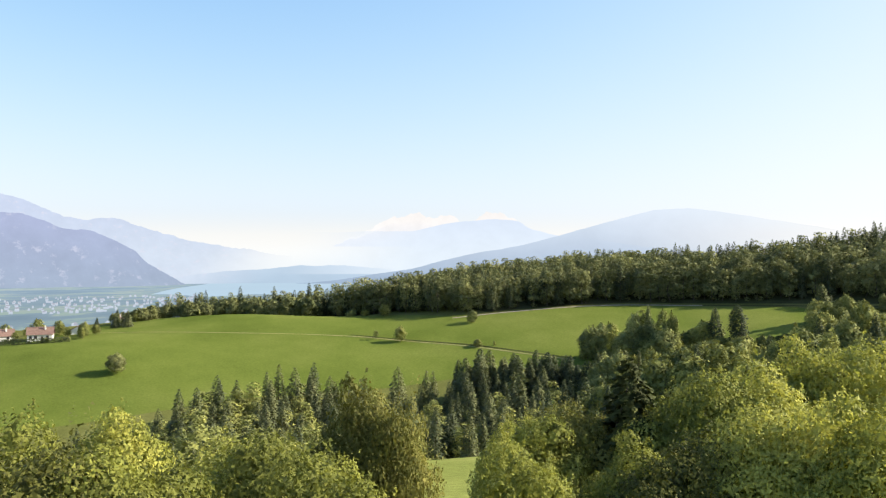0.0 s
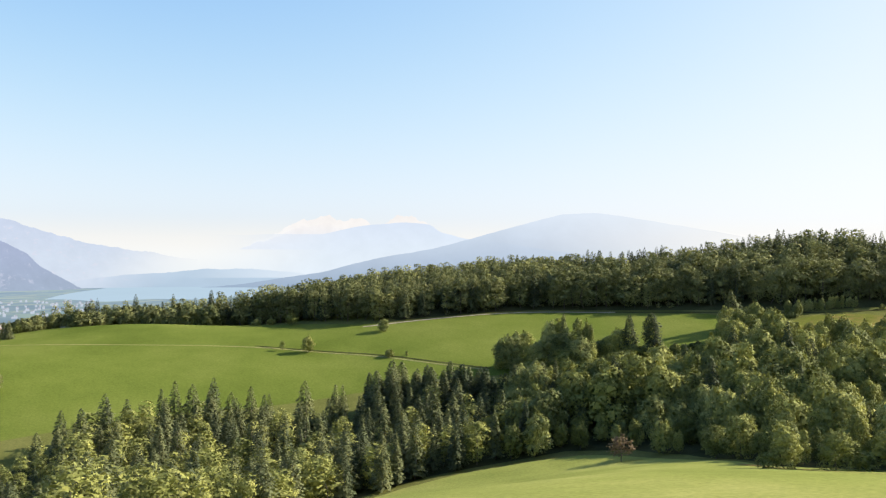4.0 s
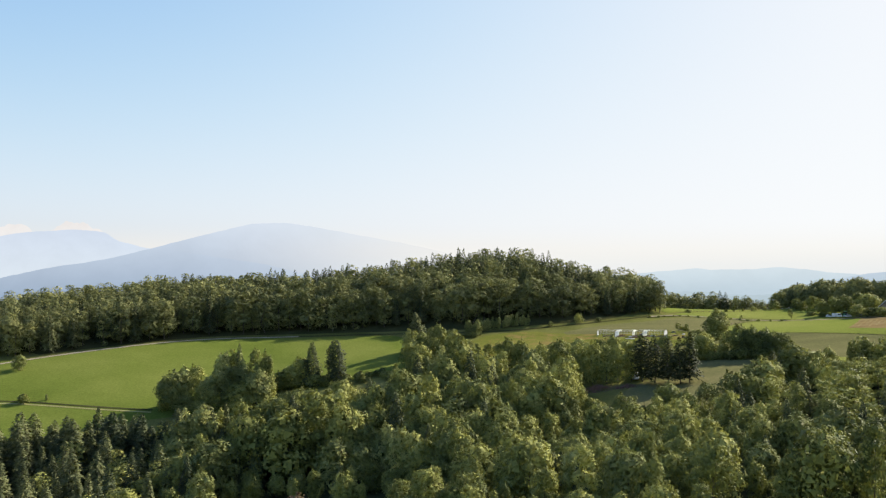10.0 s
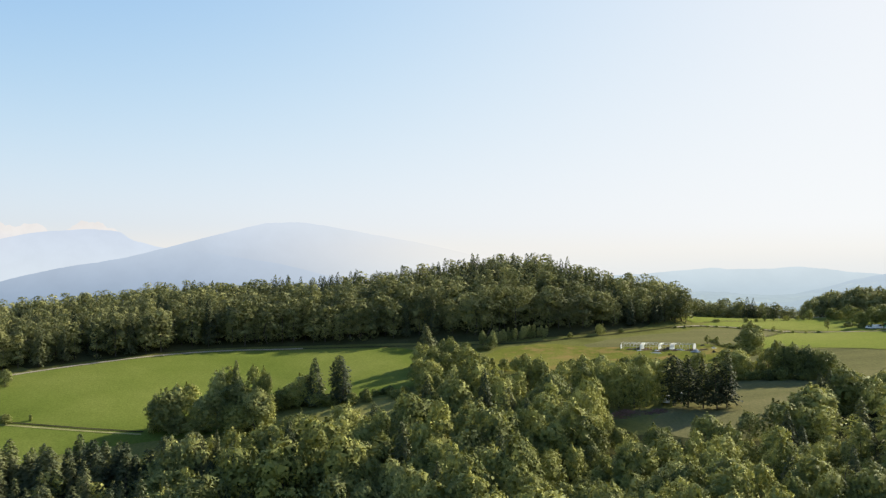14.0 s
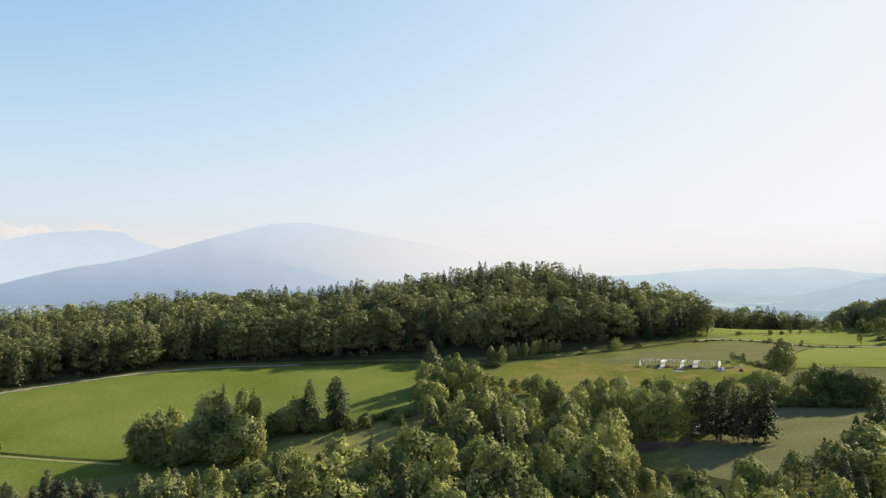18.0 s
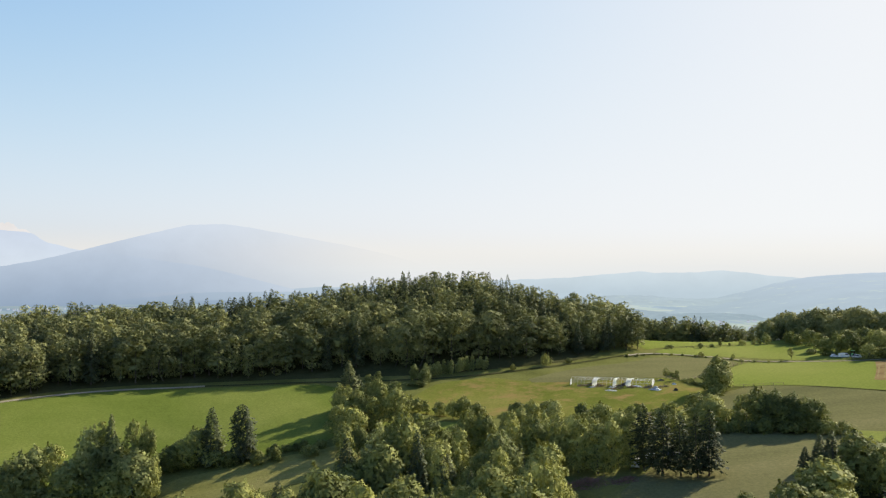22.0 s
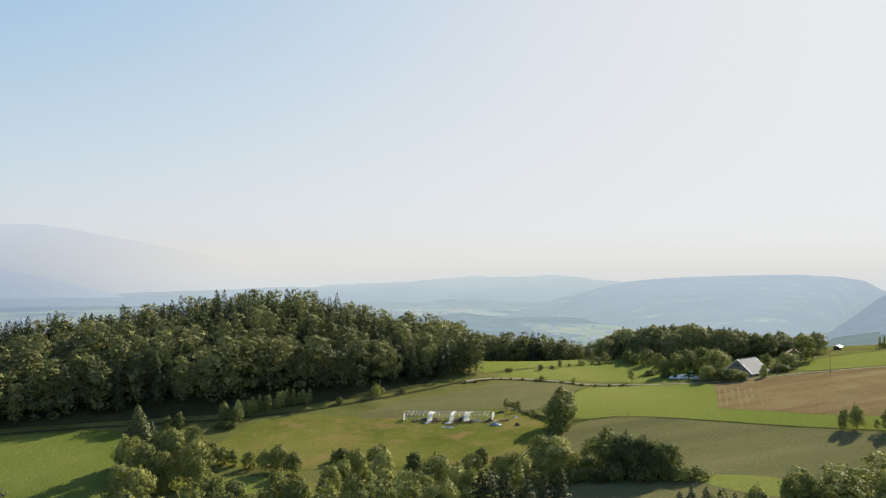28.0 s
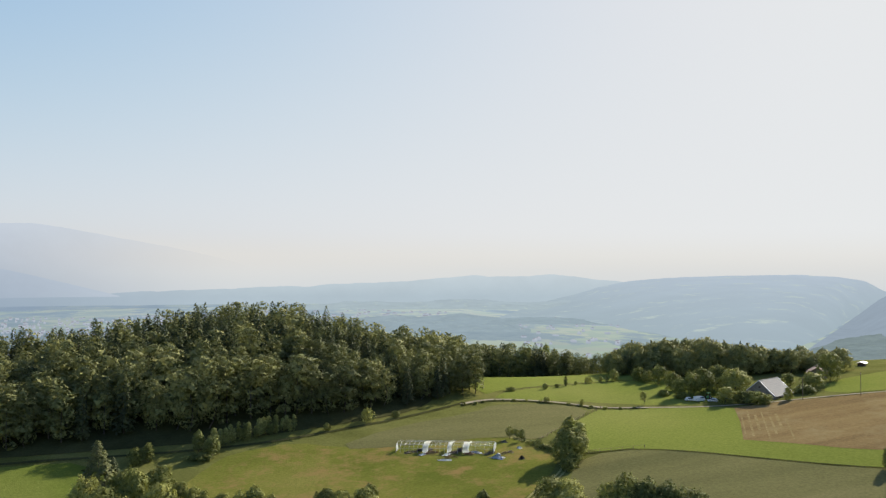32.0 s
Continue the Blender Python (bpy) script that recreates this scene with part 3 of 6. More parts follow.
track("wood_track", [(124, 438), (112, 431), (91, 421), (68, 414), (47, 409), (28, 407), (0, 407), (-30, 409), (-70, 408)], 1.6, M["floor"], 0.22, "dark earth track along the foot of the wood", "track")
FARM_PATH = [(126, 388), (129, 378), (136, 367), (126, 343), (111, 331), (102, 320), (93, 306), (90, 288)]
for side in (-0.75, 0.75):
    rut = rounded(FARM_PATH, False, 2)
    edge = ribbon(rut, 2 * abs(side))
    track("field_path", edge[: len(rut)] if side > 0 else edge[len(rut):][::-1], 0.7, M["worn"], 0.20, "pale worn rut of the grassy farm path", "path")
track("meadow_path", [(-380, 240), (-300, 270), (-240, 300), (-205, 303), (-170, 308), (-140, 306), (-112, 306)], 1.0, M["worn"], 0.20, "narrow trodden path across the meadow", "path")
track("meadow_bank", [(-236, 302), (-205, 305), (-170, 310), (-140, 308), (-112, 308)], 1.1, M["floor"], 0.24, "dark grassy bank along the meadow path", "bank")
track("lane_verge", [(x - 0.6, y - 2.2) for x, y in LANE[:6]], 1.2, M["floor"], 0.24, "dark weedy verge below the lane", "verge")
track("hill_path", [(-2, 130), (14, 98), (30, 72), (60, 52), (100, 40)], 1.6, M["dry"], 0.20, "trodden path over the near hill", "path")

START, MIDDLE, END = (7, -63, 49), (1, 30, 69), (21, 119, 84)
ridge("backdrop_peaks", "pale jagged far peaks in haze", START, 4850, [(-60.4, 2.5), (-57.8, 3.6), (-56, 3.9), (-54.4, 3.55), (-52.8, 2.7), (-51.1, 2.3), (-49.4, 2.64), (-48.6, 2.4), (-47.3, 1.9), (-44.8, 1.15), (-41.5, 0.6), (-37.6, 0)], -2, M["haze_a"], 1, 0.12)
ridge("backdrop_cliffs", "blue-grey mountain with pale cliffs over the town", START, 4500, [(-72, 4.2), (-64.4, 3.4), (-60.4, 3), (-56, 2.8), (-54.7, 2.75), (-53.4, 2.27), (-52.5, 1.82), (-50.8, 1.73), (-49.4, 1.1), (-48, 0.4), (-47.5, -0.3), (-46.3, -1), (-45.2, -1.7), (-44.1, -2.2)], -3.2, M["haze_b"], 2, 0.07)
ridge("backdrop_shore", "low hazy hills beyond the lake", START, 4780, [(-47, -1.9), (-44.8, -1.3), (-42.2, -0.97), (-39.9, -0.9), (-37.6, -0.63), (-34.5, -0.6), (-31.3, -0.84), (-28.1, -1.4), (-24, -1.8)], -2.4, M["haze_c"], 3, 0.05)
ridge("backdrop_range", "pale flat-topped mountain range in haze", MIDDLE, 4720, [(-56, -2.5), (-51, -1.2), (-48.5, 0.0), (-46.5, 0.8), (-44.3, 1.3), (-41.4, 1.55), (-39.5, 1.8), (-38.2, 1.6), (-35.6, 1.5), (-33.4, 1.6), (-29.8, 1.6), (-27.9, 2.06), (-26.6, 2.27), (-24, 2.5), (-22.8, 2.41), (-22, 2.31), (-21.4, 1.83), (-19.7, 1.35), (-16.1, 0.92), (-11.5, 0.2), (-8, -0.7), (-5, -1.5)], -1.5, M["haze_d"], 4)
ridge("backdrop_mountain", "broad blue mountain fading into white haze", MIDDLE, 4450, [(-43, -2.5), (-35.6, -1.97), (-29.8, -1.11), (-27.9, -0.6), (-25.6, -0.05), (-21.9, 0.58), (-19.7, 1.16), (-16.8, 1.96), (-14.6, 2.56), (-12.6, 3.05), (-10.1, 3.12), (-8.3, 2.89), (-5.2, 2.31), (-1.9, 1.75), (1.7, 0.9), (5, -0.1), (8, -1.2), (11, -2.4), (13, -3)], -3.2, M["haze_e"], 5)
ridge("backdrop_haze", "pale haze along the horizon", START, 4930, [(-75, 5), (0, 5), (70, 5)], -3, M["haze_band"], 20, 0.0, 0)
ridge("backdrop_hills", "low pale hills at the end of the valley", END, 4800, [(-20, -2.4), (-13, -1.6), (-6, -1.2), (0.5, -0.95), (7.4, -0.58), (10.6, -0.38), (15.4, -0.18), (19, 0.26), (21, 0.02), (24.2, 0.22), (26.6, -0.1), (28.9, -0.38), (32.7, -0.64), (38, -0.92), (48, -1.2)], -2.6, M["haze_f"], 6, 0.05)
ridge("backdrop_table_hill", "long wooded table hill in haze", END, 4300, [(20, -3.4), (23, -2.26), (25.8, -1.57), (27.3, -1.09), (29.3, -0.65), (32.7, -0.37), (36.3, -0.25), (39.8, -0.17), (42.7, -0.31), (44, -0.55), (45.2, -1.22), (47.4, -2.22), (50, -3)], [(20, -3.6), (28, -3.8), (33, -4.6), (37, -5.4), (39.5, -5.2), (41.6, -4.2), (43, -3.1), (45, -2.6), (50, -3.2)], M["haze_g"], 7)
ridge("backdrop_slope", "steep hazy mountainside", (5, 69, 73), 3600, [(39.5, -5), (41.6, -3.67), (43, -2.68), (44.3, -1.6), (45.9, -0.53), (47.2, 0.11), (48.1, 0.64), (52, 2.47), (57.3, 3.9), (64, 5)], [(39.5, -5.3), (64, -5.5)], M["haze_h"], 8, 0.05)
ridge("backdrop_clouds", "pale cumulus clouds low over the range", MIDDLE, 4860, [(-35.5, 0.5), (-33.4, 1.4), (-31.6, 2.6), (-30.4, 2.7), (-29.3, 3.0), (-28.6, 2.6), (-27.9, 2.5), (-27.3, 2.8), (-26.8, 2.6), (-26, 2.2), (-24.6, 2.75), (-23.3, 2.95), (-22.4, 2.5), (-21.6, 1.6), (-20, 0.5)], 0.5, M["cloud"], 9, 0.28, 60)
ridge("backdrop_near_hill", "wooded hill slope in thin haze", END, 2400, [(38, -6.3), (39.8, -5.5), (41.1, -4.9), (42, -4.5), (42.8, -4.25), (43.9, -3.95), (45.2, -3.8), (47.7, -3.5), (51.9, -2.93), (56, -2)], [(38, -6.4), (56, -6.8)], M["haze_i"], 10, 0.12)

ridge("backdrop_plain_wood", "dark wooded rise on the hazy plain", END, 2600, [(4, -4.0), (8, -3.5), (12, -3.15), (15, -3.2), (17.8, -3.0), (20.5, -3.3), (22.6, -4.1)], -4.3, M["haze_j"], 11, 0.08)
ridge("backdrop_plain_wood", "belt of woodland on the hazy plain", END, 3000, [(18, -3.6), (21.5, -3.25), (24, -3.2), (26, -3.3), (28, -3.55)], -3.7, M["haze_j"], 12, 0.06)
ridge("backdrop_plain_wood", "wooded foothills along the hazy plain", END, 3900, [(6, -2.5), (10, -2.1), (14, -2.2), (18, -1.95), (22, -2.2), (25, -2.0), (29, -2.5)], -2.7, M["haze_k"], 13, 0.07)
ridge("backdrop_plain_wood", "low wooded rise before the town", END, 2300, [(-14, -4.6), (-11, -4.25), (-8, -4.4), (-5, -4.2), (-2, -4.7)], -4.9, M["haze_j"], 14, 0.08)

# The lake: a strip of water far down the valley, sky sheen and haze put into its glow.
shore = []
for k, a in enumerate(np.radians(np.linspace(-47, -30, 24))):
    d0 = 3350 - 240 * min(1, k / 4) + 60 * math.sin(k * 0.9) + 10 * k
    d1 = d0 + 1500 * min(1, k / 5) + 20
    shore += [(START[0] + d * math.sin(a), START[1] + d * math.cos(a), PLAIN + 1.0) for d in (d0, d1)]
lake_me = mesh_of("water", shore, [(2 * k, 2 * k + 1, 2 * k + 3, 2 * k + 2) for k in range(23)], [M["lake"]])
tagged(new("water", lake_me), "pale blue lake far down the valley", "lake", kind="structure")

# ---- trees ----
RNG = np.random.default_rng(7)


def unit(v):
    return v / np.maximum(np.linalg.norm(v, axis=-1, keepdims=True), 1e-6)


def clumps(p, nrm, size, rng, slim=0.8):
    """Small pointed leaf clumps at p, each turned about its own way near nrm: verts and triangles."""
    n = len(p)
    t = unit(np.cross(nrm, rng.normal(size=(n, 3))))
    b = np.cross(nrm, t)
    s = (size * rng.uniform(0.5, 1.3, n) * 0.62)[:, None]
    k = rng.uniform(0.6, 1.1, (n, 1)) * slim
    v = np.stack([p + t * s, p - t * s * 0.6 + b * s * k, p - t * s * 0.6 - b * s * k], 1).reshape(-1, 3)
    return v, np.arange(3 * n).reshape(-1, 3)


def broad_crown(seed, h, w, base, lobes, n, size, ragged=0.15, top=0.5, shoots=0, small=0.12, large=0.22, loose=0.45, peak=0.48, span=0.64, core=0.08, own=0.7):
    """The crown of a broad-leaved tree: boughs of leaf clumps round an uneven dome, with gaps between them and a broken outline."""
    rng = np.random.default_rng(seed)
    r = w * rng.uniform(small, large, lobes)
    s = ((np.arange(lobes) + rng.uniform(0, 1, lobes)) / lobes) ** 0.85
    a = np.arange(lobes) * 2.4 + rng.uniform(-0.6, 0.6, lobes)
    # the dome leans and swells to its own sides
    swell = 1 + 0.16 * np.sin(a + rng.uniform(0, 6)) + 0.12 * np.sin(2 * a + rng.uniform(0, 6))
    room = np.sqrt(np.clip(1 - ((s - peak) / span) ** 2, 0.03, 1)) * (1 - (1 - top) * np.clip(s - peak, 0, 1)) * swell
    out = np.maximum(w / 2 * room - r * 0.8, 0) * rng.uniform(0.45, 1.06, lobes) ** 0.6
    c = np.stack([out * np.cos(a), out * np.sin(a), base + r * 0.8 + np.maximum(h - base - 1.9 * r, 0) * s], -1)
    c[:, 2] += rng.normal(0, 0.035 * h, lobes)
    m = 3 * n
    k = rng.choice(lobes, m, p=r**2 / (r**2).sum())
    d = unit(rng.normal(size=(m, 3)) + (0, 0, 0.3))
    flat = np.array([1.12, 1.12, 0.82])
    q = c[k] + d * flat * (r[k] * rng.uniform(1 - 2.0 * ragged, 1 + ragged, m))[:, None]
    deep = ((np.linalg.norm((q[:, None] - c[None]) / flat, axis=2) / r[None]) < 0.80).sum(1) > 0
    keep = np.flatnonzero(~deep | (rng.random(m) < core))[:n]
    # clumps inside the crown are enlarged to block light and darken its gaps
    size = np.where(deep[keep], size * 2.6, size)
    p, d = q[keep], d[keep]
    if shoots:
        # young shoots that stand out of the crown, leafy along their length
        at_lobe = rng.choice(lobes, shoots)
        way = unit(unit(c[at_lobe] - (0, 0, base + 0.35 * (h - base))) * 0.7 + (0, 0, 0.9) + 0.3 * rng.normal(size=(shoots, 3)))
        root = c[at_lobe] + way * r[at_lobe][:, None] * 0.8
        j = np.repeat(np.arange(shoots), 26)
        f = rng.uniform(0, 1, len(j))
        q = root[j] + way[j] * (f * rng.uniform(0.4, 1.0, shoots)[j] * w * 0.13)[:, None] + rng.normal(0, 1, (len(j), 3)) * (0.022 * w * (1.1 - f))[:, None]
        p, d, size = np.concatenate([p, q]), np.concatenate([d, way[j]]), np.concatenate([size, np.full(len(q), size.min())])
    nrm = unit(d + loose * rng.normal(size=d.shape) + (0, 0, 0.25))
    v, f = clumps(p, nrm, size, rng)
    # the leaves of a bough take the light together, as its rounded outside
    whole = unit(p - (0, 0, base + 0.42 * (h - base)))
    shade = unit(d + 0.18 * whole + (0, 0, 0.08) + 0.16 * rng.normal(size=d.shape))
    shade = unit(shade + own * nrm)
    return v, f, np.repeat(shade, 3, 0)


def needle_crown(seed, h, w, base, boughs, sprays, size, columnar=False, ragged=0.22, hang=0.55):
    """The crown of a conifer: boughs all round that droop and carry hanging sprays."""
    rng = np.random.default_rng(seed)
    u = (np.arange(boughs) + rng.uniform(0, 1, boughs)) / boughs
    s = 1 - (1 - u) ** (0.85 if columnar else 0.80)
    a = np.arange(boughs) * 2.4 + rng.normal(0, 0.35, boughs)
    if columnar:
        reach = w / 2 * np.minimum(1, 0.72 + 1.6 * s) * np.clip((1.02 - s) / 0.34, 0, 1) ** 0.6
    else:
        reach = w / 2 * (1 - s) ** 0.72 * np.where(s < 0.06, 0.8, 1)
    reach = reach * rng.uniform(1 - 1.6 * ragged, 1 + ragged, boughs) + 0.009 * h
    z = base + (h - base) * s
    o, sd = np.stack([np.cos(a), np.sin(a), 0 * a], -1), np.stack([-np.sin(a), np.cos(a), 0 * a], -1)
    j = np.repeat(np.arange(boughs), sprays)
    f = rng.uniform(0.12, 1, len(j)) ** 0.6
    L = reach[j]
    across = rng.uniform(-1, 1, len(j)) * L * 0.42 * (1.15 - f)
    drop = L * (0.34 * f**1.6 - 0.10 * f) + 0.08 * np.abs(across)
    p = o[j] * (L * f)[:, None] + sd[j] * across[:, None]
    p[:, 2] += z[j] - drop
    g = (size * rng.uniform(0.6, 1.3, len(j)) * (0.32 + 0.68 * np.clip(L / (w / 2), 0, 1)))[:, None]
    way = unit(o[j] * 0.9 + sd[j] * rng.normal(0, 0.5, (len(j), 1)) - np.array([0, 0, 1]) * rng.uniform(0.1, 2 * hang, (len(j), 1)))
    wide = unit(np.cross(way, rng.normal(0, 0.45, (len(j), 3)) + (0, 0, 1)))
    v = np.stack([p - way * g * 0.3, p + way * g + wide * g * 0.42, p + way * g * 0.8 - wide * g * 0.42], 1)
    k = 5
    tip = np.array([0, 0, h]) + np.stack([rng.normal(0, 0.006 * h, k), rng.normal(0, 0.006 * h, k), -rng.uniform(0.02, 0.06, k) * h], -1)
    spike = np.stack([tip + (0, 0, 0.035 * h), tip + rng.normal(0, 0.010 * h, (k, 3)), tip + rng.normal(0, 0.010 * h, (k, 3))], 1)
    shade = unit(o[j] * 0.8 + sd[j] * (across / np.maximum(L, 0.1))[:, None] * 1.5 + (0, 0, 0.5) + 0.22 * rng.normal(size=(len(j), 3)))
    shade = np.concatenate([shade, unit(rng.normal(size=(k, 3)) + (0, 0, 0.4))])
    v = np.concatenate([v, spike])
    away = (np.cross(v[:, 1] - v[:, 0], v[:, 2] - v[:, 0]) * shade).sum(1) < 0
    v[away] = v[away][:, [0, 2, 1]]
    return v.reshape(-1, 3), np.arange(3 * len(v)).reshape(-1, 3), np.repeat(shade, 3, 0)


def stem(h, r0, r1, limbs, seed, spread_to, sides=7):
    """A tapered, slightly bent trunk with limbs that rise into the crown."""
    rng = np.random.default_rng(seed)
    v, f = [], []

    def tube(a, b, ra, rb, steps=3):
        a, b = np.array(a, float), np.array(b, float)
        ax = unit(b - a)
        t = unit(np.cross(ax, (0.3, 1, 0.2)))
        u = np.cross(ax, t)
        first = len(v)
        bend = rng.normal(0, 0.06 * np.linalg.norm(b - a), 3) * (1, 1, 0)
        for i in range(steps + 1):
            s = i / steps
            c, r = a + (b - a) * s + bend * math.sin(math.pi * s), ra + (rb - ra) * s
            v.extend(c + r * (math.cos(q) * t + math.sin(q) * u) for q in np.arange(sides) * 2 * math.pi / sides)
        for i in range(steps):
            for j in range(sides):
                p, q = first + i * sides + j, first + i * sides + (j + 1) % sides
                f.append((p, q, q + sides, p + sides))

    tube((0, 0, -0.4), (0, 0, h), r0, r1, 5)
    for i in range(limbs):
        z, a = h * rng.uniform(0.35, 0.8), i * 2.4 + rng.uniform(0, 1)
        L = spread_to * rng.uniform(0.5, 0.85)
        tube((0, 0, z), (L * math.cos(a), L * math.sin(a), z + L * rng.uniform(0.6, 1.1)), r0 * 0.42, r0 * 0.10)
    f = np.array(f)
    return np.array(v), np.concatenate([f[:, [0, 1, 2]], f[:, [0, 2, 3]]])


# Prototypes: name -> list of (crown verts, faces and normals, trunk verts and faces, height)
KINDS = {}


def kind(name, made):
    KINDS[name] = made


kind("near", [(*broad_crown(100 + k, 9.5, w, 2.8, 58, 27000, 0.118, 0.20, 0.55, 60, 0.07, 0.165, 0.6, 0.38, 0.70, 0.06, 1.4), *stem(7.4, 0.15, 0.03, 16, k, 2.4), 9.5) for k, w in enumerate((7.2, 6.2, 8.4, 7.8))])
kind("near_spruce", [(*needle_crown(150, 11, 5.6, 0.3, 420, 30, 0.42, False, 0.2), *stem(10, 0.16, 0.02, 0, 5, 1), 11)])
kind("broad", [(*broad_crown(200 + k, 15, w, b, 27, 2300, 0.66, 0.19, 0.6, 14, 0.10, 0.25), *stem(9, 0.24, 0.08, 5, k, 3.4), 15) for k, (w, b) in enumerate(((12.5, 0.4), (11.2, 0.2), (14, 0.6), (10.4, 0.3), (13, 0.0), (11.8, 0.5)))])
kind("slim", [(*broad_crown(300 + k, 15, w, 0.6, 22, 1800, 0.50, 0.20, 0.4, 10, 0.13, 0.28), *stem(11, 0.18, 0.06, 4, k, 1.8), 15) for k, w in enumerate((6.4, 5.6, 7.2))])
kind("spruce", [(*needle_crown(400 + k, 18, w, b, 300, 10, 0.9, False, 0.16), *stem(16, 0.24, 0.03, 0, k, 1), 18) for k, (w, b) in enumerate(((8.6, 0.6), (7.6, 1.0), (9.2, 0.4), (7.0, 1.2)))])
kind("column", [(*needle_crown(450, 18.5, 8.0, 1.0, 330, 14, 0.7, True, 0.18), *stem(16, 0.3, 0.05, 0, 3, 1), 18.5)])
kind("pine", [(*needle_crown(500 + k, 15, w, 2.0, 240, 12, 0.60, k == 1, 0.34, 0.4), *stem(13.5, 0.2, 0.05, 0, k, 2.2), 15) for k, w in enumerate((6.6, 5.6, 7.2))])
kind("shrub", [(*broad_crown(600 + k, 4, w, -0.5, 18, 800, 0.36, 0.22, 0.6, 8), *stem(1.8, 0.07, 0.03, 4, k, 1.2), 4) for k, w in enumerate((4.6, 3.6, 5.2))])
kind("sparse", [(*broad_crown(650 + k, 6, w, 1.2, 20, 700, 0.30, 0.32, 0.7, 10), *stem(4.2, 0.09, 0.03, 8, k, 1.8), 6) for k, w in enumerate((4.4, 3.8))])
kind("wood", [(*broad_crown(700 + k, 20, w, 0.2, 14, 900, 0.78, 0.14, 0.75, 0, 0.17, 0.32, 0.42, 0.50, 0.64), *stem(12, 0.26, 0.1, 0, k, 4, 4), 20) for k, w in enumerate((7.8, 9.0, 7.2, 9.8, 8.4))])
kind("wood_spruce", [(*needle_crown(750 + k, 23, w, 2, 190, 9, 0.95, False, 0.14), *stem(19, 0.26, 0.04, 0, k, 1, 4), 23) for k, w in enumerate((7.4, 6.6, 8.2))])

PROTO = {}


def tree(name, kind_name, variant, mat, label, category, group=""):
    """One tree with its trunk and crown; alike trees share their meshes."""
    key = (kind_name, variant, mat, name)
    if key not in PROTO:
        cv, cf, cn, tv, tf, h = KINDS[kind_name][variant]
        PROTO[key] = (mesh_of("crown", cv, cf, [M[mat]], True, cn), mesh_of("trunk", tv, tf, [M["bark"]], True))
    crown_me, trunk_me = PROTO[key]
    root = new(name)
    root.empty_display_size = 0.5
    for part_name, me in (("trunk", trunk_me), ("crown", crown_me)):
        new(part_name, me).parent = root
    return tagged(root, label, category, group)


LOOKS = {
    "near": ("bushy_tree", "near", "dense yellow-green leafy tree on the near hill", "tree"),
    "near_dark": ("bushy_tree", "near_dark", "dark green full-crowned tree on the near hill", "tree"),
    "broad": ("broadleaf_tree", "broad", "full-crowned dark green broad-leaved tree", "tree"),
    "oak": ("broadleaf_tree", "hedge", "dark grey-green full-crowned tree alone on the meadow", "tree"),
    "silver": ("willow_tree", "silver", "grey-green willow with a soft rounded crown", "tree"),
    "slim": ("young_tree", "broad", "slender upright green broad-leaved tree", "tree"),
    "ash": ("young_tree", "silver", "slender pale grey-green young tree", "tree"),
    "spruce": ("spruce_tree", "needles", "dark green pointed spruce with drooping boughs", "spruce"),
    "column": ("conifer_tree", "needles", "tall dark columnar conifer with a rounded top", "conifer"),
    "near_spruce": ("spruce_tree", "near_needles", "dense dark green pointed spruce among the near leafy trees", "spruce"),
    "pine": ("pine_tree", "pine_needles", "dark pine with a bare lower trunk", "pine"),
    "shrub": ("shrub", "broad", "low dense green shrub", "shrub"),
    "sparse": ("orchard_tree", "broad", "small thin-crowned orchard tree", "tree"),
    "rust": ("copper_tree", "rust", "small round copper-leaved tree", "tree"),
}
SHAPE = {"silver": "broad", "oak": "broad", "ash": "slim", "rust": "sparse", "near_dark": "near"}


def plant(look_name, x, y, h, wide=1.0, sink=0.0, label="", group="", variant=None):
    """Stand a tree of the given height on the ground."""
    name, mat, text, category = LOOKS[look_name]
    shape = SHAPE.get(look_name, look_name)
    v = int(RNG.integers(len(KINDS[shape]))) if variant is None else variant
    s = h / KINDS[shape][v][5]
    root = tree(name, shape, v, mat, label or text, category, group)
    root.matrix_basis = pose(x, y, at(x, y) - sink, RNG.normal(0, 1.2), RNG.normal(0, 1.2), RNG.uniform(0, 360)) @ Matrix.Diagonal((s * wide, s * wide, s, 1))
    return root


def inside(poly, x, y):
    """Which of the places lie within an outline."""
    hit = np.zeros(len(x), bool)
    for (x0, y0), (x1, y1) in zip(poly, poly[1:] + poly[:1]):
        cross = (y0 > y) != (y1 > y)
        hit ^= cross & (x < (x1 - x0) * (y - y0) / ((y1 - y0) or 1e-9) + x0)
    return hit


def scatter(poly, gap, rng):
    """Places about gap metres apart within an outline, none on a line."""
    xs, ys = [p[0] for p in poly], [p[1] for p in poly]
    gxs, gys = np.arange(min(xs), max(xs), gap), np.arange(min(ys), max(ys), gap * 0.87)
    a, b = np.meshgrid(gxs, gys)
    a = a + (np.arange(len(gys)) % 2)[:, None] * gap / 2
    x, y = (a + rng.uniform(-0.36, 0.36, a.shape) * gap).ravel(), (b + rng.uniform(-0.36, 0.36, b.shape) * gap).ravel()
    k = inside(poly, x, y)
    return x[k], y[k]


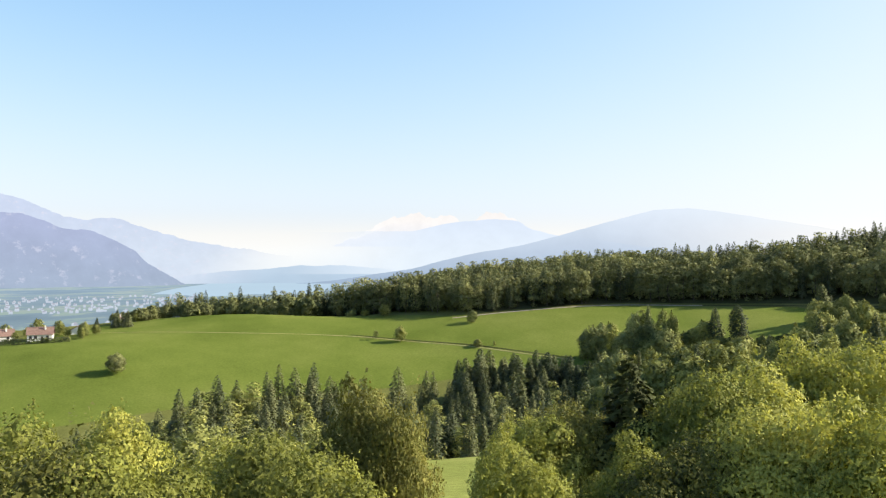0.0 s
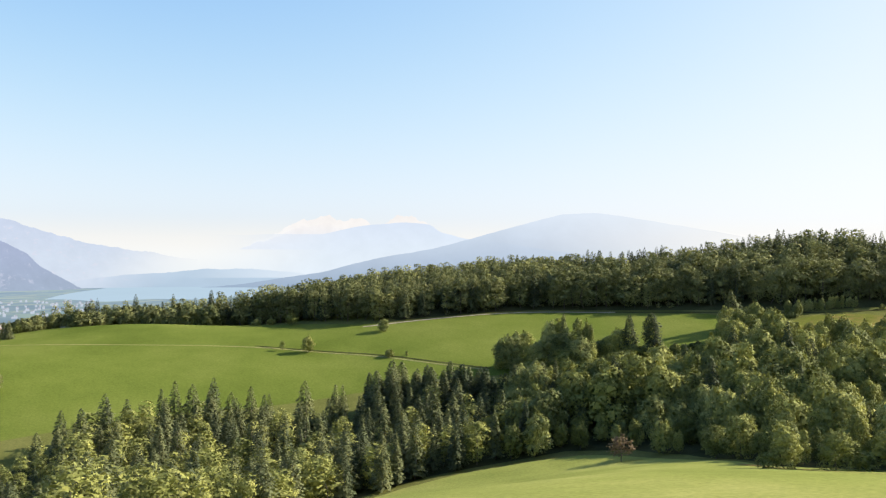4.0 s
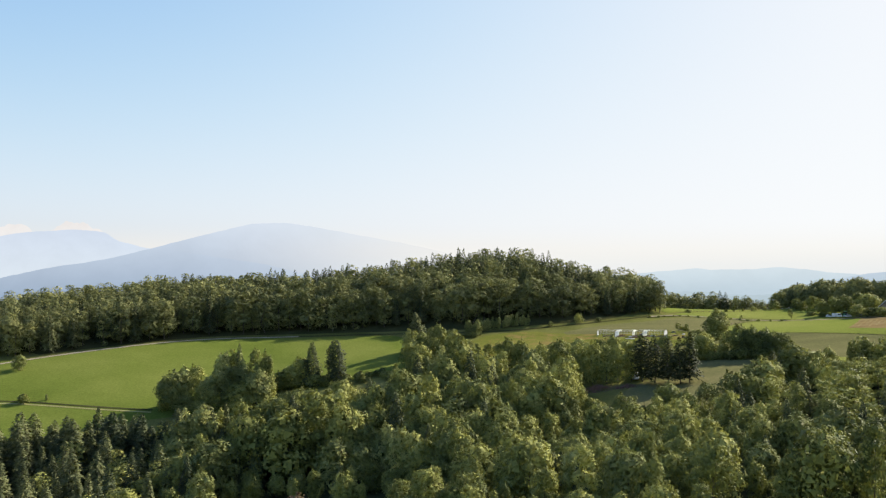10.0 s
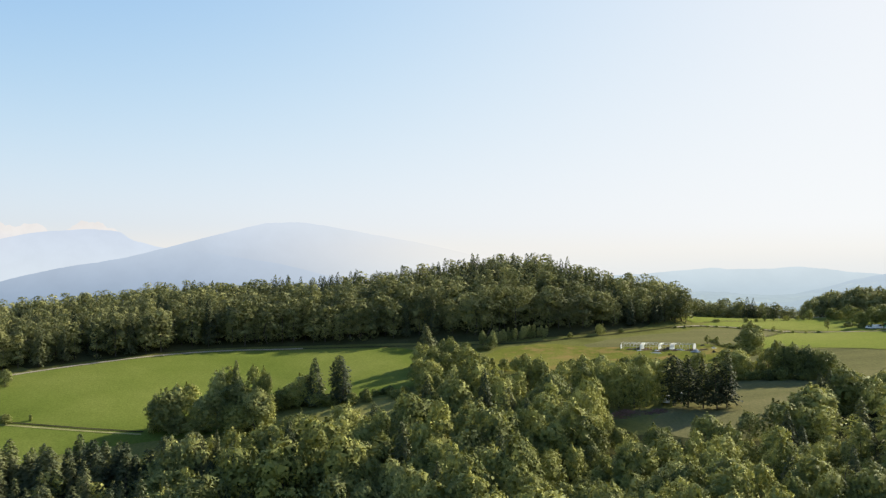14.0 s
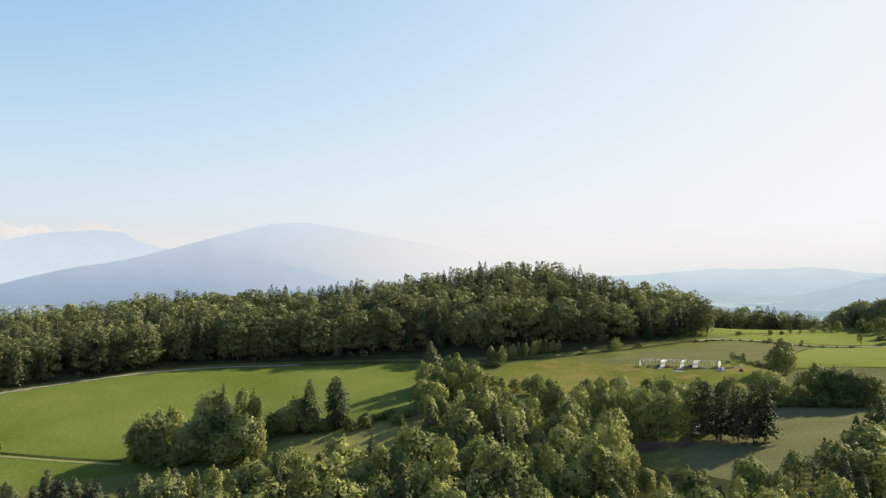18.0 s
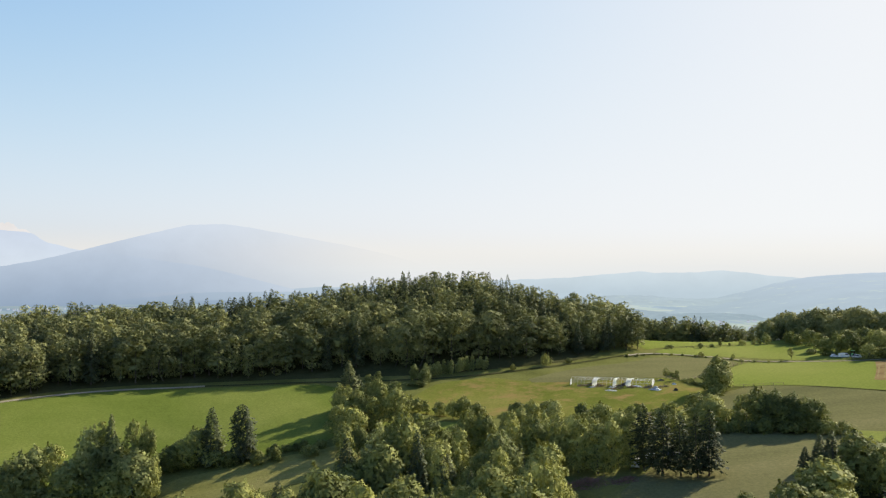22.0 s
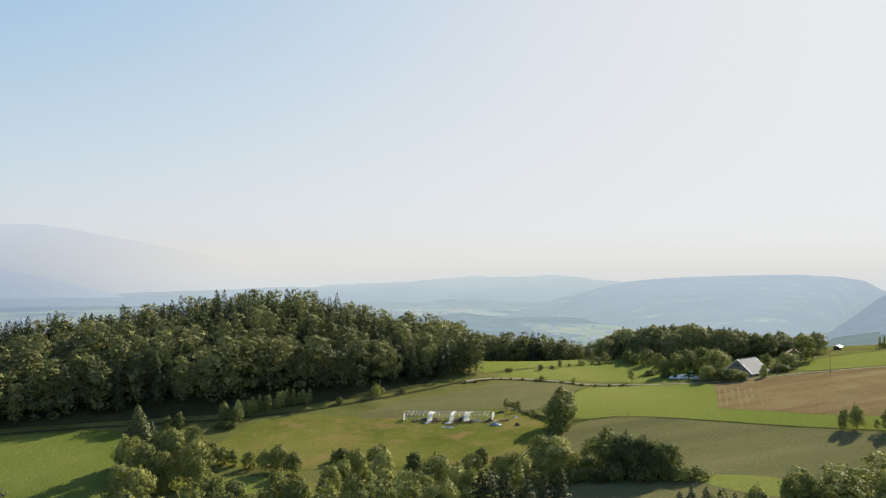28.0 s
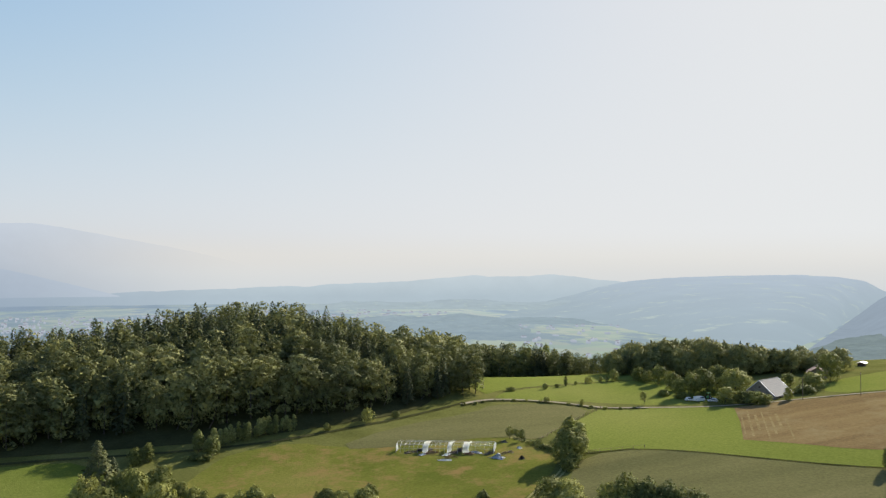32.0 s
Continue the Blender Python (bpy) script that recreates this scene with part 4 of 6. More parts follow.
def wood(name, places, heights, conifer, label, rng, mats=("hazed_leaf", "needles"), kinds=("wood", "wood_spruce"), full=1.0):
    """Many trees, too many to count, joined: trunks and crowns standing on the ground."""
    x, y = places
    z = land(x, y)
    vs, fs, ms, ns, n = [], [], [], [], 0
    for i in range(len(x)):
        pool = KINDS[kinds[1]] if conifer[i] else KINDS[kinds[0]]
        cv, cf, cn, tv, tf, h = pool[int(rng.integers(len(pool)))]
        s, a = heights[i] / h, rng.uniform(0, 6.28)
        wide = s * full * (rng.uniform(0.85, 1.15) if conifer[i] else rng.uniform(0.95, 1.35))
        rot = np.array([[math.cos(a), -math.sin(a), 0], [math.sin(a), math.cos(a), 0], [0, 0, 1]])
        for v, f, m, nrm in ((cv, cf, 1 if conifer[i] else 0, cn), (tv, tf, 2, unit(tv * (1, 1, 0)))):
            ns.append(nrm @ rot.T)
            vs.append((v * (wide, wide, s)) @ rot.T + (x[i], y[i], z[i]))
            fs.append(f + n)
            ms.append(np.full(len(f), m, np.int32))
            n += len(v)
    me = mesh_of(name, np.concatenate(vs), np.concatenate(fs), [M[mats[0]], M[mats[1]], M["bark"]], True, np.concatenate(ns))
    me.polygons.foreach_set("material_index", np.concatenate(ms))
    return tagged(new(name, me), label, "forest", kind="stuff")

# ---- buildings, vehicles and farm things ----


def part(name, bm, mat, parent, label=""):
    """Links a bmesh as one mesh object under a thing or a part."""
    bmesh.ops.recalc_face_normals(bm, faces=bm.faces[:])
    me = bpy.data.meshes.new(name)
    bm.to_mesh(me)
    bm.free()
    me.materials.append(M[mat])
    ob = new(name, me)
    ob.parent = parent
    if label:
        tagged(ob, label)
    return ob


def thing(name, x, y, turn, label, category, group="", z=None):
    root = new(name)
    root.matrix_basis = pose(x, y, at(x, y) if z is None else z, 0, 0, turn)
    return tagged(root, label, category, group)


def block(cx, cy, cz, sx, sy, sz, bevel=0.0, bm=None, taper=1.0):
    """A box by its centre and size, with softened edges; taper narrows its top."""
    bm = bm or bmesh.new()
    made = bmesh.ops.create_cube(bm, size=1.0)["verts"]
    for v in made:
        k = taper if v.co.z > 0 else 1.0
        v.co = Vector((cx + v.co.x * sx * k, cy + v.co.y * sy * k, cz + v.co.z * sz))
    if bevel:
        bmesh.ops.bevel(bm, geom=list({e for v in made for e in v.link_edges}), offset=bevel, segments=2, affect="EDGES")
    return bm


def rod(a, b, r, sides=8, bm=None, r1=None):
    """A round bar from a to b."""
    bm = bm or bmesh.new()
    a, b = Vector(a), Vector(b)
    m = Matrix.Translation((a + b) / 2) @ (b - a).to_track_quat("Z", "Y").to_matrix().to_4x4()
    bmesh.ops.create_cone(bm, cap_ends=True, segments=sides, radius1=r, radius2=r if r1 is None else r1, depth=(b - a).length, matrix=m)
    return bm


def prism(outline, y0, y1, bm=None):
    """An outline in x and z drawn out from y0 to y1."""
    bm = bm or bmesh.new()
    a, b = ([bm.verts.new((x, y, z)) for x, z in outline] for y in (y0, y1))
    n = len(outline)
    bm.faces.new(a)
    bm.faces.new(b[::-1])
    for i in range(n):
        bm.faces.new((a[i], b[i], b[(i + 1) % n], a[(i + 1) % n]))
    return bm


def slab_roof(half, length, z_eave, z_ridge, over, thick, side):
    """One slope of a gable roof with its thickness; side +1 or -1."""
    rise = (z_ridge - z_eave) / half
    xo, zo = half + over, z_eave - over * rise
    return prism([(0, z_ridge), (side * xo, zo), (side * xo, zo + thick), (0, z_ridge + thick)], -length / 2 - over, length / 2 + over)


def opening(root, kind_name, x, y, z, w, h, face, frame_mat="wood"):
    """A window or door set into a wall: frame, panes and sill. face: 'x+', 'x-', 'y+' or 'y-'."""
    m = {"x+": pose(x, y, z, 0, 0, 90), "x-": pose(x, y, z, 0, 0, -90), "y+": pose(x, y, z, 0, 0, 180), "y-": pose(x, y, z)}[face]
    holder = part(kind_name, block(0, 0, h / 2, w + 0.16, 0.14, h + 0.16, 0.02), frame_mat, root)
    holder.matrix_basis = m
    if kind_name == "window":
        for k in (-1, 1):
            part("pane", block(k * w / 4, -0.065, h / 2, w / 2 - 0.08, 0.03, h - 0.08), "glass", holder)
        part("sill", block(0, -0.12, -0.12, w + 0.3, 0.2, 0.08, 0.02), "stone", holder)
    else:
        part("leaf", block(0, -0.06, h / 2, w - 0.06, 0.04, h - 0.04), "dark_wood", holder)
    return holder


def house(name, x, y, turn, wide, length, eave, ridge_z, wall, roof, label, openings, chimney=True, verge=None, sink=0.6):
    """A gabled house: walls with gables, two roof slopes, chimney, windows and doors. The ridge runs along its own y."""
    root = thing(name, x, y, turn, label, "house")
    h = wide / 2
    part("wall", prism([(-h, -sink), (h, -sink), (h, eave), (0, ridge_z - 0.05), (-h, eave)], -length / 2, length / 2), wall, root)
    for side in (-1, 1):
        r = part("roof", slab_roof(h, length, eave, ridge_z, 0.6, 0.18, side), roof, root)
        rise = (ridge_z - eave) / h
        for k in range(1, 9):
            s = k / 9 * (h + 0.5)
            part("tile_course", block(side * s, 0, ridge_z - s * rise + 0.19, 0.10, length + 1.18, 0.05), roof, r)
        if verge:
            for e in (-1, 1):
                yy = e * (length / 2 + 0.62)
                part("verge_board", prism([(0, ridge_z - 0.05), (side * (h + 0.6), eave - 0.6 * rise - 0.05), (side * (h + 0.6), eave - 0.6 * rise + 0.26), (0, ridge_z + 0.26)], yy - 0.09, yy + 0.09), verge, r, "pale weathered verge board")
    part("ridge_cap", rod((0, -length / 2 - 0.6, ridge_z + 0.16), (0, length / 2 + 0.6, ridge_z + 0.16), 0.16), roof, root)
    if chimney:
        c = part("chimney", block(h * 0.35, length * 0.2, ridge_z, 0.7, 0.7, 2.2, 0.03), wall, root)
        part("cap", block(h * 0.35, length * 0.2, ridge_z + 1.16, 0.86, 0.86, 0.12, 0.02), "stone", c)
    for o in openings:
        opening(root, *o)
    return root


barn = house("barn", 243.6, 401, -66, 12.8, 14.4, 2.3, 7.6, "stone", "pale_tile", "old stone barn with a broad grey roof and white verge boards", [
    ("door", 0, -7.22, 0, 2.8, 3.0, "y-"), ("window", -3.4, -7.22, 1.2, 0.9, 1.0, "y-"), ("window", 3.4, -7.22, 1.2, 0.9, 1.0, "y-"), ("window", 0, -7.22, 4.6, 0.8, 0.9, "y-"),
    ("window", 6.42, -3, 0.8, 0.9, 0.9, "x+"), ("window", 6.42, 3.8, 0.8, 0.9, 0.9, "x+")], False, "white")
barn.matrix_basis = Matrix.Translation((0, 0, -0.9)) @ barn.matrix_basis
house("farmhouse", 288, 424, -40, 8, 11, 2.2, 4.6, "stone", "red_tile", "farmhouse with faded red roof among trees", [("window", -4.02, -3, 1.2, 1, 1.3, "x-"), ("window", -4.02, 2, 1.2, 1, 1.3, "x-"), ("window", 0, -5.52, 1.2, 1, 1.3, "y-")])
house("field_shed", 331, 442.6, -55, 3, 5, 1.5, 2.0, "dark_wood", "steel", "low wooden shed with a shiny metal roof on the ridge", [("door", 0, -2.52, 0, 0.9, 1.3, "y-")], False)
house("village_house", -375.6, 218, -41, 9, 12, 3.4, 6.6, "render", "red_tile", "white-walled house with a broad red-brown roof", [("window", 4.52, -4.4, 1.2, 1.2, 1.3, "x+"), ("window", 4.52, -2, 1.2, 1.2, 1.3, "x+"), ("window", 4.52, 3.6, 1.2, 1.2, 1.3, "x+"), ("door", 4.52, 1, 0, 1.1, 2.1, "x+"), ("window", 0, -6.02, 1.2, 1.4, 1.3, "y-")])
house("village_house", -401, 213, -30, 9, 12, 2.8, 5.8, "render", "red_tile", "low house with a terracotta roof beside the hedge", [("window", 4.52, -3, 0.9, 1.2, 1.3, "x+"), ("window", 4.52, 3, 0.9, 1.2, 1.3, "x+")])
house("village_house", -377, 243, 40, 7, 9, 2.4, 4.4, "render", "red_tile", "house with a red tiled roof half hidden behind trees", [("window", 3.52, -2.4, 0.8, 1.2, 1.1, "x+"), ("window", 3.52, 2.4, 0.8, 1.2, 1.1, "x+")])
house("hamlet_house", -394, 284, 40, 6.5, 8, 3.0, 5.2, "render", "red_tile", "small white gabled house at the end of the wood", [("window", 3.27, -2, 1.2, 1.1, 1.2, "x+"), ("window", 0, -4.02, 1.2, 1.1, 1.2, "y-")])


def car(name, x, y, turn, length, height, paint, label, boxy=False, category="car"):
    """A parked car or van: body, cabin, panes, wheels with rims, lamps and bumpers."""
    root = thing(name, x, y, turn, label, category)
    w, hl = 1.75 if not boxy else 1.95, length / 2
    sill, belt = 0.32, height * 0.58
    if boxy:
        side = [(-hl, sill), (hl - 0.1, sill), (hl, belt * 0.75), (hl - 0.55, belt + 0.1), (hl - 1.15, height), (-hl + 0.08, height), (-hl, belt)]
    else:
        side = [(-hl, sill), (hl, sill), (hl, belt * 0.72), (hl - 0.15, belt - 0.08), (hl - 1.25, belt + 0.04), (-hl + 0.25, belt + 0.06), (-hl, belt * 0.85)]
    body = prism(side, -w / 2, w / 2)
    bmesh.ops.bevel(body, geom=body.edges[:], offset=0.07, segments=2, affect="EDGES")
    part("body", body, paint, root)
    if not boxy:
        cab = prism([(hl - 1.35, belt), (hl - 2.05, height), (-hl + 0.75, height), (-hl + 0.2, belt)], -w / 2 + 0.1, w / 2 - 0.1)
        bmesh.ops.bevel(cab, geom=cab.edges[:], offset=0.06, segments=2, affect="EDGES")
        part("cabin", cab, paint, root)
    for s in (-1, 1):
        part("side_window", block(-0.1 if not boxy else 0.6, s * (w / 2 - (0.095 if not boxy else 0.0)), (belt + height) / 2 - 0.02, length * 0.38, 0.03, (height - belt) * 0.62, 0.01), "glass", root)
        part("headlight", block(hl - 0.03, s * (w / 2 - 0.28), belt * 0.74, 0.12, 0.34, 0.16, 0.03), "steel", root)
        part("tail_light", block(-hl + 0.02, s * (w / 2 - 0.2), belt * 0.8, 0.08, 0.2, 0.24, 0.02), "red_tile", root)
        for k in (-1, 1):
            wx = k * length * 0.31
            tyre = part("wheel", rod((wx, s * (w / 2 - 0.2), 0.32), (wx, s * (w / 2 + 0.02), 0.32), 0.32, 16), "rubber", root)
            part("rim", rod((wx, s * (w / 2 + 0.0), 0.32), (wx, s * (w / 2 + 0.035), 0.32), 0.2, 12), "steel", tyre)
    part("windscreen", block(hl - (1.62 if not boxy else 0.86), 0, (belt + height) / 2 + 0.02, 0.05, w * 0.78, (height - belt) * 0.6, 0.01), "glass", root)
    part("bumper", block(hl + 0.02, 0, 0.42, 0.16, w * 0.94, 0.22, 0.05), "rubber", root)
    return root


car("white_van", 217, 410, 10, 4.9, 2.1, "car_white", "white van parked on the yard beside the barn", True, "van")
car("white_car", 220.5, 406, 160, 4.2, 1.45, "car_white", "white car parked beside the lane")
car("silver_car", 226.5, 406.2, 20, 4.3, 1.45, "car_grey", "silver car parked under the yard trees")
car("white_car", 214.5, 413, -20, 4.1, 1.5, "car_white", "white car parked at the end of the yard")



def tractor(x, y, turn, label):
    """A green farm tractor: bonnet, cab with roof and panes, big rear and small front wheels, exhaust."""
    root = thing("tractor", x, y, turn, label, "tractor")
    hood = prism([(0.1, 0.75), (1.9, 0.8), (1.95, 1.35), (0.1, 1.55)], -0.42, 0.42)
    bmesh.ops.bevel(hood, geom=hood.edges[:], offset=0.06, segments=2, affect="EDGES")
    part("bonnet", hood, "green_paint", root)
    cab = part("cab", block(-0.55, 0, 1.0, 1.35, 1.3, 0.7, 0.05), "green_paint", root)
    part("cab_roof", block(-0.55, 0, 2.62, 1.5, 1.45, 0.12, 0.04), "green_paint", cab)
    for a in (-1.18, 0.08):
        for b in (-0.6, 0.6):
            part("cab_post", rod((a, b, 1.3), (a * 0.95, b * 0.95, 2.58), 0.05, 6), "rubber", cab)
    for b in (-0.62, 0.62):
        part("cab_pane", block(-0.55, b, 1.95, 1.1, 0.03, 1.1), "glass", cab)
        for a, r, w in ((-0.75, 0.78, 0.42), (1.5, 0.46, 0.28)):
            wheel = part("wheel", rod((a, b * 1.25 - w / 2, r), (a, b * 1.25 + w / 2, r), r, 18), "rubber", root)
            part("rim", rod((a, b * 1.25 - w / 2 - 0.02, r), (a, b * 1.25 + w / 2 + 0.02, r), r * 0.5, 14), "white", wheel)
    part("exhaust", rod((1.2, 0.3, 1.4), (1.2, 0.3, 2.4), 0.05, 8), "rubber", root)
    return root


tractor(222.3, 411.3, 35, "green tractor parked between the white cars")


def camper(x, y, turn, length, label):
    """A white caravan: rounded body, windows, door, wheels, drawbar and roof hatch."""
    root = thing("caravan", x, y, turn, label, "caravan")
    hl = length / 2
    b = prism([(-hl, 0.5), (hl, 0.5), (hl + 0.15, 1.1), (hl - 0.25, 2.5), (-hl + 0.2, 2.6), (-hl - 0.1, 1.2)], -1.1, 1.1)
    bmesh.ops.bevel(b, geom=b.edges[:], offset=0.12, segments=3, affect="EDGES")
    part("body", b, "car_white", root)
    for s in (-1, 1):
        part("window", block(-hl * 0.45, s * 1.1, 1.75, 1.1, 0.04, 0.6, 0.02), "glass", root)
        part("window", block(hl * 0.5, s * 1.1, 1.75, 0.9, 0.04, 0.6, 0.02), "glass", root)
        w = part("wheel", rod((0, s * 0.85, 0.32), (0, s * 1.05, 0.32), 0.32, 16), "rubber", root)
        part("rim", rod((0, s * 1.04, 0.32), (0, s * 1.08, 0.32), 0.18, 12), "steel", w)
    part("door", block(0.1, -1.11, 1.5, 0.65, 0.04, 1.7, 0.02), "white", root)
    part("drawbar", rod((hl, 0, 0.5), (hl + 1.3, 0, 0.42), 0.06), "steel", root)
    part("jockey_wheel", rod((hl + 1.1, -0.05, 0.14), (hl + 1.1, 0.05, 0.14), 0.14, 12), "rubber", root)
    part("roof_hatch", block(-0.4, 0, 2.62, 0.6, 0.6, 0.12, 0.03), "white", root)
    return root


camper(74.5, 276.5, 72, 5.2, "white caravan parked in the grove under pines")
camper(79.5, 277.8, 80, 4.6, "smaller white caravan parked under the trees")
car("grey_car", 87.5, 281, 30, 4.2, 1.5, "car_grey", "grey car parked beside the caravans")


def fence(name, a, b, gap, label, rails=2, height=1.1, post="wood"):
    """A post and rail fence along the ground from a to b."""
    n = max(2, int(math.hypot(b[0] - a[0], b[1] - a[1]) / gap) + 1)
    root = thing(name, a[0], a[1], 0, label, "fence")
    z0 = at(*a)
    pts = [(a[0] + (b[0] - a[0]) * i / (n - 1), a[1] + (b[1] - a[1]) * i / (n - 1)) for i in range(n)]
    local = [(x - a[0], y - a[1], at(x, y) - z0) for x, y in pts]
    for x, y, z in local:
        part("post", rod((x, y, z - 0.3), (x, y, z + height), 0.07, 6), post, root)
    for p, q in zip(local, local[1:]):
        for k in range(rails):
            h = height * (0.9 - 0.42 * k)
            part("rail", rod((p[0], p[1], p[2] + h), (q[0], q[1], q[2] + h), 0.035, 5), post, root)
    return root


fence("rail_fence", (76, 271), (95, 277), 2.2, "brown wooden rail fence before the caravans")
fence("rail_fence", (95, 277), (99, 284), 2.2, "brown wooden rail fence round the caravan ground")
fence("pasture_fence", (132, 379), (160, 405), 3.5, "weathered post fence along the green field", 1)
fence("pasture_fence", (160, 405), (176, 418), 3.5, "weathered post fence climbing to the lane", 1)
fence("pasture_fence", (140, 357), (158, 353), 3.5, "weathered post fence at the field boundary", 1)
fence("meadow_fence", (150, 456), (210, 472), 4.0, "post fence between the upper fields", 1)


def pole(x, y, h, label):
    """A wooden utility pole with cross-arm and insulators."""
    root = thing("utility_pole", x, y, 38, label, "pole")
    part("mast", rod((0, 0, -0.6), (0, 0, h), 0.14, 10, r1=0.09), "wood", root)
    arm = part("cross_arm", block(0, 0, h - 0.4, 1.6, 0.12, 0.12, 0.02), "wood", root)
    for k in (-0.65, 0, 0.65):
        part("insulator", rod((k, 0, h - 0.34), (k, 0, h - 0.12), 0.05, 8), "white", arm)
    return root


for px_, py_, ph in ((265, 374.5, 9), (246, 384, 8.5), (300, 352, 9)):
    pole(px_, py_, ph, "weathered wooden utility pole beside the lane")

# The ruined tunnel greenhouse: bare hoops on posts, torn white sheeting, debris.
A, B = Vector((85, 390, 0)), Vector((114.5, 375, 0))
axis = (B - A).normalized()
gh_len, gh_turn = (B - A).length, math.degrees(math.atan2(axis.y, axis.x))
gh = thing("tunnel_greenhouse", A.x, A.y, gh_turn, "ruined tunnel greenhouse with bare steel hoops and torn white sheeting", "greenhouse", z=0)


def gh_z(x, y):
    p = A + axis * x + Vector((-axis.y, axis.x, 0)) * y
    return at(p.x, p.y)


GW, GH, POST = 3.8, 2.7, 1.5


def hoop_line(x):
    """Points of one hoop across the tunnel."""
    base = gh_z(x, 0)
    pts = [(x, -GW, gh_z(x, -GW) - 0.2), (x, -GW, base + POST)]
    pts += [(x, -GW * math.cos(a), base + POST + (GH - POST) * math.sin(a)) for a in np.linspace(0.3, math.pi - 0.3, 7)]
    return pts + [(x, GW, base + POST), (x, GW, gh_z(x, GW) - 0.2)]


hoops = 22
for i in range(hoops + 1):
    x = gh_len * i / hoops
    bm = bmesh.new()
    pts = hoop_line(x)
    if i % 3 == 1:
        pts = pts[:6]
    for p, q in zip(pts, pts[1:]):
        rod(p, q, 0.036, 6, bm)
    part("hoop", bm, "steel", gh, "pale galvanised hoop")
for y, z in ((-GW, POST), (GW, POST), (-GW * 0.6, POST + 0.85), (GW * 0.6, POST + 0.85)):
    part("purlin", rod((0, y, gh_z(0, y) + z), (gh_len, y, gh_z(gh_len, y) + z), 0.045, 6), "steel", gh)


def sheet(x0, x1, a0, a1, seed, droop=0.0, low=0.0):
    """A torn sheet draped over the hoops between two places along the tunnel."""
    rng = np.random.default_rng(seed)
    bm = bmesh.new()
    rows = []
    for x in np.linspace(x0, x1, 9):
        base = gh_z(x, 0)
        row = []
        for k, a in enumerate(np.linspace(a0, a1, 13)):
            y = -GW * math.cos(a) * 1.02
            z = base + (POST + (GH - POST) * math.sin(a)) * 1.0
            if a < 0:
                y, z = -GW * (1.0 - 0.25 * a), base + POST + a * POST / 0.9
            edge = rng.normal(0, 0.16 if k in (0, 12) else 0.05)
            row.append(bm.verts.new((x + rng.normal(0, 0.06) + (edge if x in (x0, x1) else 0), y + rng.normal(0, 0.05), max(base + 0.05, z + edge - droop * abs(math.sin(k * 1.3))))))
        rows.append(row)
    for r0, r1 in zip(rows, rows[1:]):
        for i in range(12):
            bm.faces.new((r0[i], r0[i + 1], r1[i + 1], r1[i]))
    bmesh.ops.solidify(bm, geom=bm.faces[:], thickness=0.04)
    return bm


for x0, x1, a0, a1, sd in ((9.2, 11.2, -0.85, 2.5, 1), (17.6, 19.0, -0.8, 2.3, 2), (22.8, 25.0, -0.8, 2.2, 3)):
    part("torn_sheet", sheet(x0, x1, a0, a1, sd, 0.1), "sheeting", gh, "torn white plastic sheeting")
end = prism([(-GW, 0), (GW, 0), (GW, POST), (GW * 0.6, POST + 0.85), (0, GH), (-GW * 0.6, POST + 0.85), (-GW, POST)], -0.05, 0.05)
bmesh.ops.transform(end, matrix=Matrix.Translation((gh_len, 0, gh_z(gh_len, 0))) @ Matrix.Rotation(radians(90), 4, "Z"), verts=end.verts[:])
part("end_wall", end, "sheeting", gh, "white sheeted end wall")
end = prism([(-GW, 0), (-0.6, 0), (-1.6, POST + 0.7), (-GW * 0.6, POST + 0.85), (-GW, POST)], -0.05, 0.05)
bmesh.ops.transform(end, matrix=Matrix.Translation((0, 0, gh_z(0, 0))) @ Matrix.Rotation(radians(90), 4, "Z"), verts=end.verts[:])
part("end_wall", end, "sheeting", gh, "torn remnant of the white end wall")


def rag(name, x, y, sx, sy, seed, mat, label, category, hump=0.5):
    """A crumpled heap of sheeting or scrap lying on the grass."""
    rng = np.random.default_rng(seed)
    root_z = at(x, y)
    bm = bmesh.new()
    n = 7
    g = [[bm.verts.new((sx * (i / n - 0.5) + rng.normal(0, 0.06 * sx), sy * (j / n - 0.5) + rng.normal(0, 0.06 * sy), 0.04 + hump * math.sin(math.pi * i / n) * math.sin(math.pi * j / n) * rng.uniform(0.3, 1.2))) for j in range(n + 1)] for i in range(n + 1)]
    for i in range(n):
        for j in range(n):
            bm.faces.new((g[i][j], g[i + 1][j], g[i + 1][j + 1], g[i][j + 1]))
    bmesh.ops.solidify(bm, geom=bm.faces[:], thickness=0.08)
    me = bpy.data.meshes.new(name)
    bm.to_mesh(me)
    bm.free()
    me.materials.append(M[mat])
    ob = new(name, me)
    ob.matrix_basis = pose(x, y, root_z, 0, 0, rng.uniform(0, 180))
    return tagged(ob, label, category)


rag("plastic_sheet", 96.5, 371.5, 5, 1.4, 4, "white", "crumpled white plastic sheet lying on the pasture", "sheet")
rag("plastic_sheet", 99, 378, 6, 2, 5, "white", "torn white sheeting lying beside the tunnel", "sheet")
rag("plastic_sheet", 108, 375.5, 6, 2, 6, "white", "crumpled white sheeting before the tunnel end", "sheet")
rag("plastic_sheet", 91.5, 381, 4, 1.6, 7, "white", "fallen white sheeting at the foot of the hoops", "sheet")
rag("tarpaulin", 112.5, 366.5, 5, 3, 8, "steel", "grey tarpaulin over a heap on the pasture", "tarpaulin", 1.4)
rag("scrap_heap", 123, 374, 2.4, 1.6, 9, "white", "small heap of pale scrap by the path", "scrap", 0.8)
